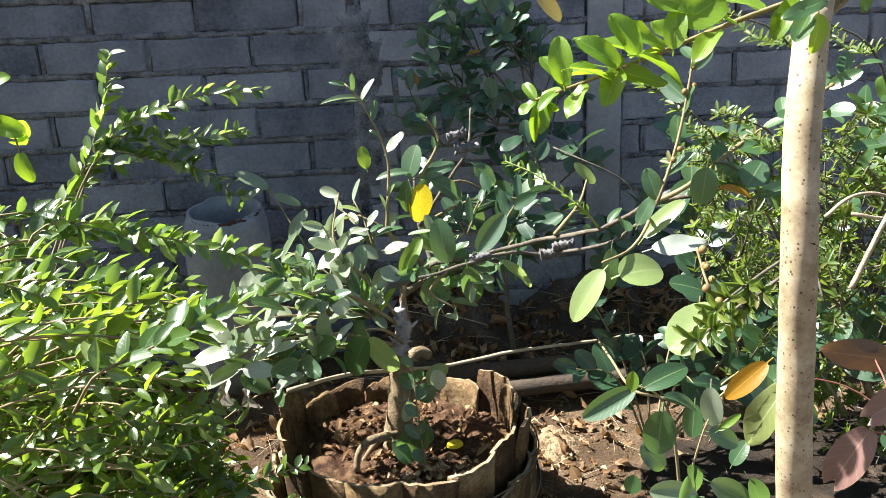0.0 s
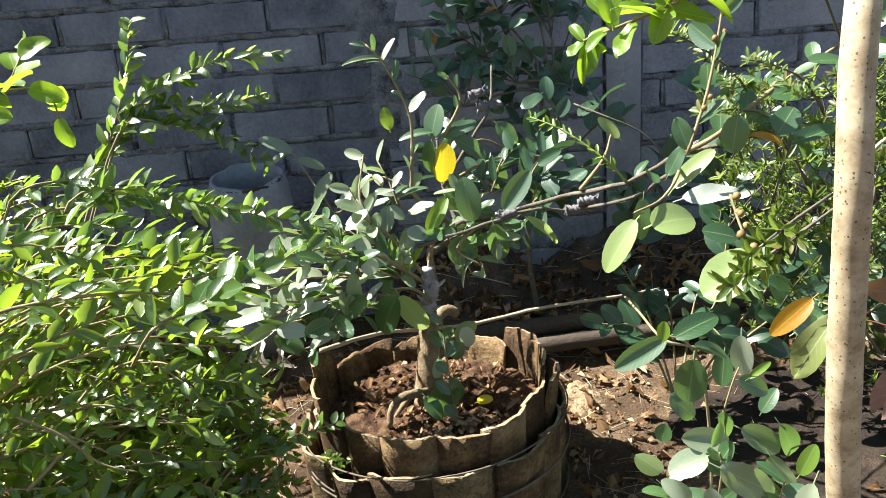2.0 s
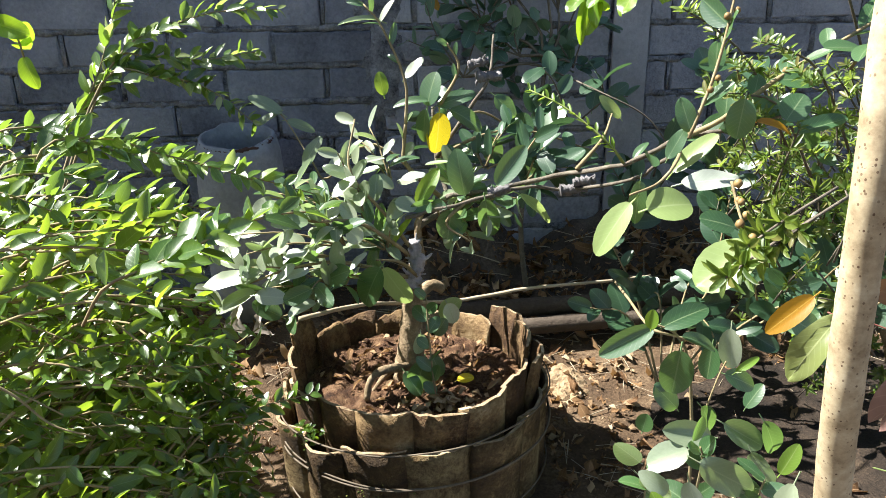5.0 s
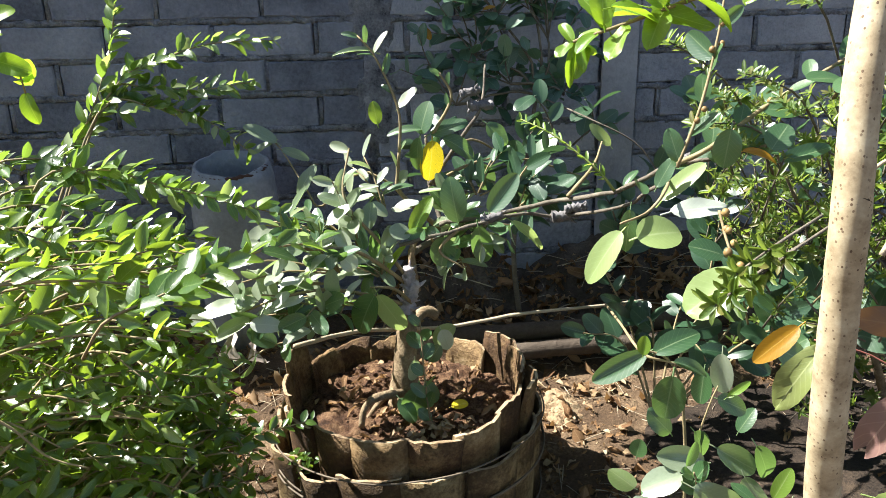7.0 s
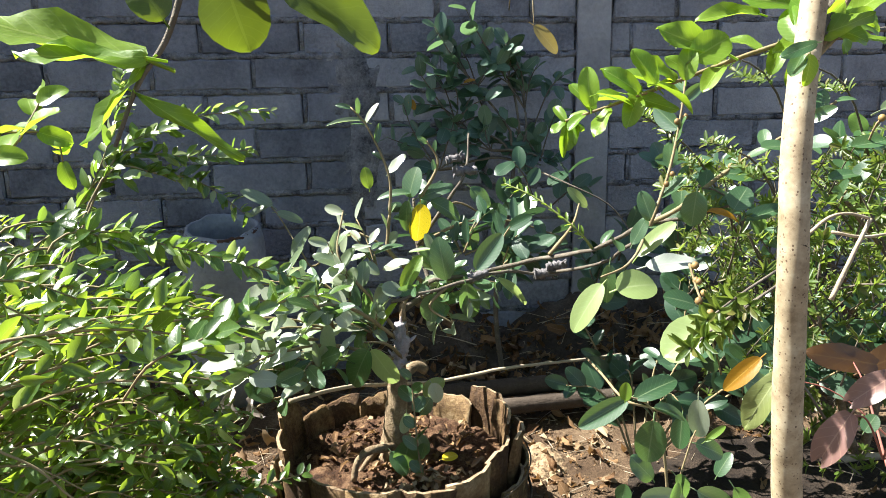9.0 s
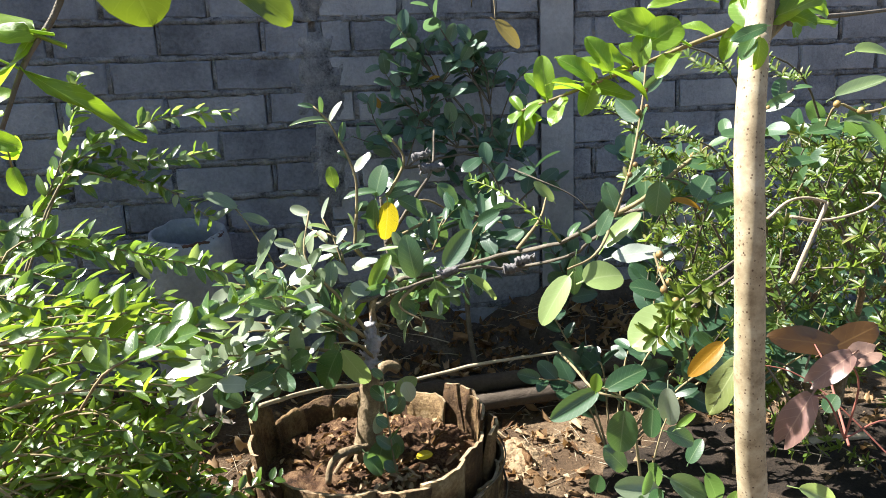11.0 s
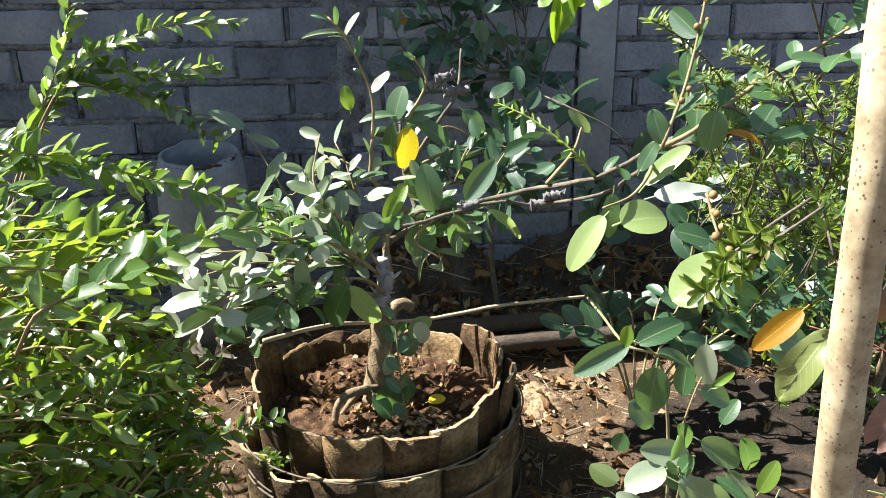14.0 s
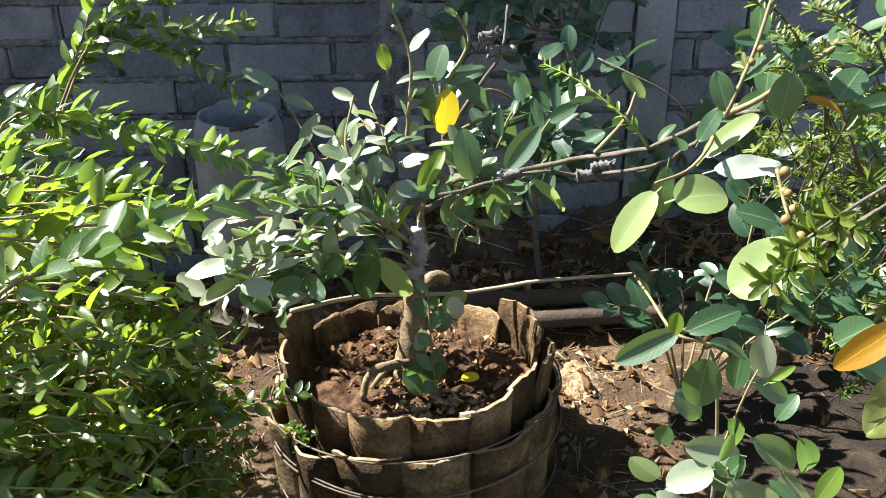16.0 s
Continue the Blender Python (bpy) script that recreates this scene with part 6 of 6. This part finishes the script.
v, f = broken(lathe([(0.02, 0.0), (0.09, 0.0), (0.106, 0.10), (0.114, 0.25), (0.112, 0.40), (0.106, 0.49), (0.096, 0.535), (0.087, 0.535), (0.096, 0.49), (0.102, 0.40), (0.10, 0.2)], 64, 0.015), 0.43)
part("body", mesh_of("body", *moved((v, f), JAR_AT), None, M_JAR), jar)
arc = [math.pi * (-0.86 + 0.80 * i / 16) for i in range(17)]
lip = [Vector((0.092 * math.cos(a), 0.092 * math.sin(a), 0.536 - 0.055 * (0.5 - 0.4 * math.sin(a)) + 0.006 * noise.noise(Vector((a * 4, 2.0, 5.0))))) for a in arc]
part("rim", mesh_of("rim", *moved(tube(lip, 0.0055, 0.0065, n=40, sides=7, knots=0.3), JAR_AT), None, M_CLAY), jar, "chipped red clay rim")
for k, (x0, x1, y, z, r) in enumerate(((0.10, 1.10, 1.60, 0.085, 0.022), (0.16, 1.3, 1.655, 0.115, 0.024))):
    log = thing("log", "dark weathered pole lying along the wall", "log", (0.6, y, z), group="poles behind the pot")
    stem("pole", [(x0, y, z), (0.5 * (x0 + x1), y + 0.01, z + 0.012), (x1, y + 0.03, z + 0.01)], r, r * 0.85, M_LOG, log, n=30, sides=12, knots=0.06)
stub = thing("broken_branch", "short broken branch lying on the dark ground", "branch", STUB[1])
stem("shaft", [Vector(p) for p in STUB], 0.010, 0.009, M_DRYSTICK, stub, n=16, sides=9, knots=0.12)
stick = thing("stick", "pale dry stick leaning across the pot", "stick", STICK[2])
stem("shaft", STICK, 0.0042, 0.0032, M_DRYSTICK, stick, n=30, wander=0.0008)
stem("fork", STICK_FORK, 0.0026, 0.0014, M_TWIG, stick, n=20)
scrap = thing("plastic_scrap", "scrap of dark blue-black plastic in the shrub", "scrap", (-0.30, 1.03, 0.25))
v, f = lumpy_disc(0.026, 0, 5, 16, 0.012, 40.0)
part("sheet", mesh_of("sheet", *moved((v, f), (-0.322, 1.04, 0.258), Matrix.Rotation(radians(62), 3, "X")), None, M_PLASTIC), scrap)
sack = thing("white_sack", "dusty white woven sack lying in front of the pot", "sack", (0.35, 0.85, 0))
v, f = lumpy_disc(0.30, 0, 40, 120, 0.024, 13.0)
v = [Vector((p.x * (0.80 + 0.10 * noise.noise(p * 9)), p.y * (0.62 + 0.10 * noise.noise(p * 11)), 0.006 + p.z * 0.5 + 0.030 * max(0, 1 - (p.length / 0.30) ** 4))) for p in v]
part("cloth", mesh_of("cloth", *moved((v, f), (0.36, 0.825, 0.0)), None, M_SACK), sack)
frays = []
for _ in range(160):
    a = rng.uniform(0, math.pi)
    c = Vector((0.36 + 0.235 * math.cos(a), 0.825 + 0.18 * math.sin(a), 0.006))
    d = Vector((math.cos(a) + rng.uniform(-0.8, 0.8), math.sin(a) + rng.uniform(-0.6, 0.6), rng.uniform(0.0, 0.5))) * rng.uniform(0.008, 0.025)
    frays.append(tube([c, c + d * 0.5, c + d + Vector((0, 0, -0.002))], 0.0006, 0.0003, n=3, sides=4))
part("fray", mesh_of("fray", *join(frays), None, M_SACK), sack, "frayed threads", kind="stuff")

# litter over the ground
scraps = ([], [], [])
for k in range(7000):
    x, y = rng.uniform(-0.9, 1.5), rng.uniform(0.75, 2.0)
    if (Vector((x, y, 0)) - POT).length < 0.265:
        continue
    if (x > 0.5 and rng.random() < 0.55) or (x < -0.12 and y < 1.2 and rng.random() < 0.8):
        continue
    c = Vector((x, y, ground_height(x, y) + rng.uniform(0.0, 0.008)))
    long = 0.005 + 0.04 * rng.random() ** 3
    scraps[k % 3].append(leaf_pose(c, (rng.uniform(-1, 1), rng.uniform(-1, 1), rng.uniform(-0.5, 0.6)), long * rng.uniform(0.2, 0.7), long, Vector((rng.uniform(-1, 1), rng.uniform(-1, 1), 1)).normalized(), rng.uniform(-0.7, 0.7)))
for k in range(1300):
    x, y = rng.uniform(0.0, 1.6), rng.uniform(1.66, 2.0)
    long = 0.012 + 0.05 * rng.random() ** 2
    scraps[k % 3].append(leaf_pose(Vector((x, y, bank_height(x, y) + rng.uniform(0.0, 0.012))), (rng.uniform(-1, 1), rng.uniform(-1, 0.5), rng.uniform(-0.6, 0.6)), long * rng.uniform(0.25, 0.7), long, Vector((rng.uniform(-1, 1), rng.uniform(-1, 0.4), 1)).normalized(), rng.uniform(-0.7, 0.7)))
carpet = thing("leaf_litter", "brown dead leaves scattered over the soil", "leaf litter", (0.3, 1.4, 0.0), kind="stuff")
for poses, template in zip(scraps, (blade("ellip", nl=5, nw=3, fold=0.45, bend=0.4, wave=0.4, petiole=0.3), blade("lance", nl=5, nw=2, fold=-0.5, bend=-0.35, wave=0.3, petiole=0.2), blade("round", nl=4, nw=3, fold=0.35, bend=0.5, wave=0.5, petiole=0))):
    foliage("dead_leaves", poses, template, L_LITTER, carpet)
straw = []
# Disc of lightened soil laid where the sun pool falls.
v, f = lumpy_disc(0.125, 0.0, 30, 90, 0.014, 30.0)
v = [Vector((p.x * (1 + 0.25 * noise.noise(p * 14)), p.y * (0.8 + 0.25 * noise.noise(p * 11 + Vector((5, 0, 0)))), p.z + 0.010 - 0.034 * (p.xy.length / 0.12) ** 2)) for p in v]
v = [Vector((p.x + 0.41, p.y + 1.45, p.z + ground_height(p.x + 0.41, p.y + 1.45))) for p in v]
part("sun_patch", mesh_of("sun_patch", v, f, None, M_SUN_SOIL), carpet, "bare dry soil with the pool of sun painted pale")
for _ in range(60):
    x, y = rng.gauss(0.43, 0.09), rng.gauss(1.45, 0.09)
    if (Vector((x, y, 0)) - POT).length < 0.26:
        continue
    long = 0.008 + 0.036 * rng.random() ** 2
    straw.append(leaf_pose(Vector((x, y, ground_height(x, y) + rng.uniform(0.003, 0.012))), (rng.uniform(-1, 1), rng.uniform(-1, 1), rng.uniform(-0.15, 0.2)), long * rng.uniform(0.25, 0.7), long, Vector((rng.uniform(-0.4, 0.3), rng.uniform(-0.4, 0.4), 1)).normalized(), rng.uniform(-0.3, 0.3)))
foliage("dry_leaves", straw, blade("ellip", nl=4, nw=2, fold=0.3, bend=0.2, wave=0.3, petiole=0), L_STRAW, carpet, "bleached straw-coloured dry leaves")
sticks = []
for _ in range(160):
    x, y, a = rng.uniform(0.0, 1.5), rng.uniform(1.66, 1.98), rng.uniform(0, 6.3)
    c, d = Vector((x, y, bank_height(x, y) + 0.006)), Vector((math.cos(a), 0.5 * math.sin(a), rng.uniform(-0.1, 0.4))) * rng.uniform(0.03, 0.09)
    sticks.append(tube([c - d, c + Vector((0, 0, 0.006)), c + d], rng.uniform(0.001, 0.0025), 0.0007, n=4, sides=4))
for _ in range(420):
    x, y = rng.uniform(-0.6, 1.3), rng.uniform(0.85, 1.7)
    if (Vector((x, y, 0)) - POT).length < 0.28:
        continue
    c, a, q = Vector((x, y, ground_height(x, y) + 0.004)), rng.uniform(0, 6.3), rng.uniform(0.02, 0.07)
    d = Vector((math.cos(a), math.sin(a), rng.uniform(-0.05, 0.15))) * q
    sticks.append(tube([c - d, c + Vector((0, 0, 0.003)), c + d], rng.uniform(0.0006, 0.0014), 0.0005, n=4, sides=4))
clods = []
for _ in range(1500):
    x, y = rng.uniform(-0.7, 1.4), rng.uniform(0.78, 1.75)
    if (Vector((x, y, 0)) - POT).length > 0.262:
        clods.append(ball(Vector((x, y, ground_height(x, y) + 0.001)), 0.0012 + 0.010 * rng.random() ** 6, 0.6, 0.9, 4, 5))
part("clod", mesh_of("clod", *join(clods), None, M_SOIL), carpet, "crumbs of soil", kind="stuff")
part("broken_twigs", mesh_of("broken_twigs", *join(sticks), None, M_DRYSTICK), carpet, kind="stuff")

# ---- bricks of the wall, last ----
PITCH, COURSE, JOINT = 0.278, 0.0975, 0.014
FULL = [[brick_mesh("brick", PITCH - JOINT, COURSE - JOINT, 100 + i, brick_tone) for i in range(6)] for brick_tone in (M_BRICK, M_BRICK_PALE)]
shared = {}


def brick_of(length, pale_bay):
    """A brick of the length, in centimetres rounded: cut bricks share their meshes too."""
    if abs(length - (PITCH - JOINT)) < 0.004:
        return rng.choice(FULL[pale_bay])
    key = (round(length * 100), pale_bay)
    if key not in shared:
        shared[key] = brick_mesh("brick", key[0] / 100, COURSE - JOINT, 200 + key[0], M_BRICK_PALE if pale_bay else M_BRICK)
    return shared[key]


def strip(x0, x1, z0, z1, depth, seed):
    """A rough ridge of mortar between bricks."""
    nx = max(int((x1 - x0) / 0.008), 1)
    verts, faces = [], []
    for i in range(nx + 1):
        x = x0 + (x1 - x0) * i / nx
        q = Vector((x * 25, z0 * 40, seed))
        a, b2, d = 0.006 * noise.noise(q * 1.6), 0.007 * noise.noise(q * 1.6 + Vector((0, 9, 0))), 0.010 * noise.noise(q * 3.4)
        verts += [(x, WALL_Y + 0.014, z0 + a), (x, WALL_Y + depth + d, z0 + a), (x, WALL_Y + depth + d * 0.6, z1 + b2), (x, WALL_Y + 0.014, z1 + b2)]
    for i in range(nx):
        for k in range(3):
            p = 4 * i + k
            faces.append((p, p + 4, p + 5, p + 1))
    return verts, faces


uprights = []
BAYS = ((-1.9, -0.005, -0.422), (0.012, COLUMN[0], 0.106), (COLUMN[1], 2.9, 0.834))
courses = int(WALL_TOP / COURSE) + 1
for row in range(courses):
    z0 = 0.998 - 11 * COURSE + row * COURSE
    if z0 + COURSE > WALL_TOP:
        break
    for x0, x1, phase in BAYS:
        start = phase + (0.5 * PITCH if row % 2 == 0 else 0.0)
        k = math.floor((x0 - start) / PITCH)
        v, f = strip(x0, x1, z0 - JOINT / 2 - 0.001, z0 + JOINT / 2 + 0.002, -0.0035, row)
        part("mortar_joint", mesh_of("mortar_joint", v, f, None, M_MORTAR), wall)
        while start + k * PITCH < x1:
            a, b = max(start + k * PITCH, x0), min(start + (k + 1) * PITCH, x1)
            k += 1
            if b - a < 0.05:
                continue
            m = Matrix.Translation(((a + b) / 2 + rng.uniform(-0.003, 0.003), WALL_Y + rng.uniform(-0.002, 0.003), z0 + COURSE / 2 + rng.uniform(-0.002, 0.002))) @ pose(0, 0, 0, rng.uniform(-0.8, 0.8), rng.uniform(-0.4, 0.4), rng.uniform(-0.6, 0.6))
            uprights.append(strip(a - JOINT / 2 + (0.004 if rng.random() < 0.6 else 0), a + JOINT / 2, z0 + 0.006, z0 + COURSE - 0.006, -0.001, row + k))
            part("brick", brick_of(b - a - JOINT, int(x0 > 0)), wall, "", m)
part("mortar_uprights", mesh_of("mortar_uprights", *join(uprights), None, M_MORTAR), wall, kind="stuff")
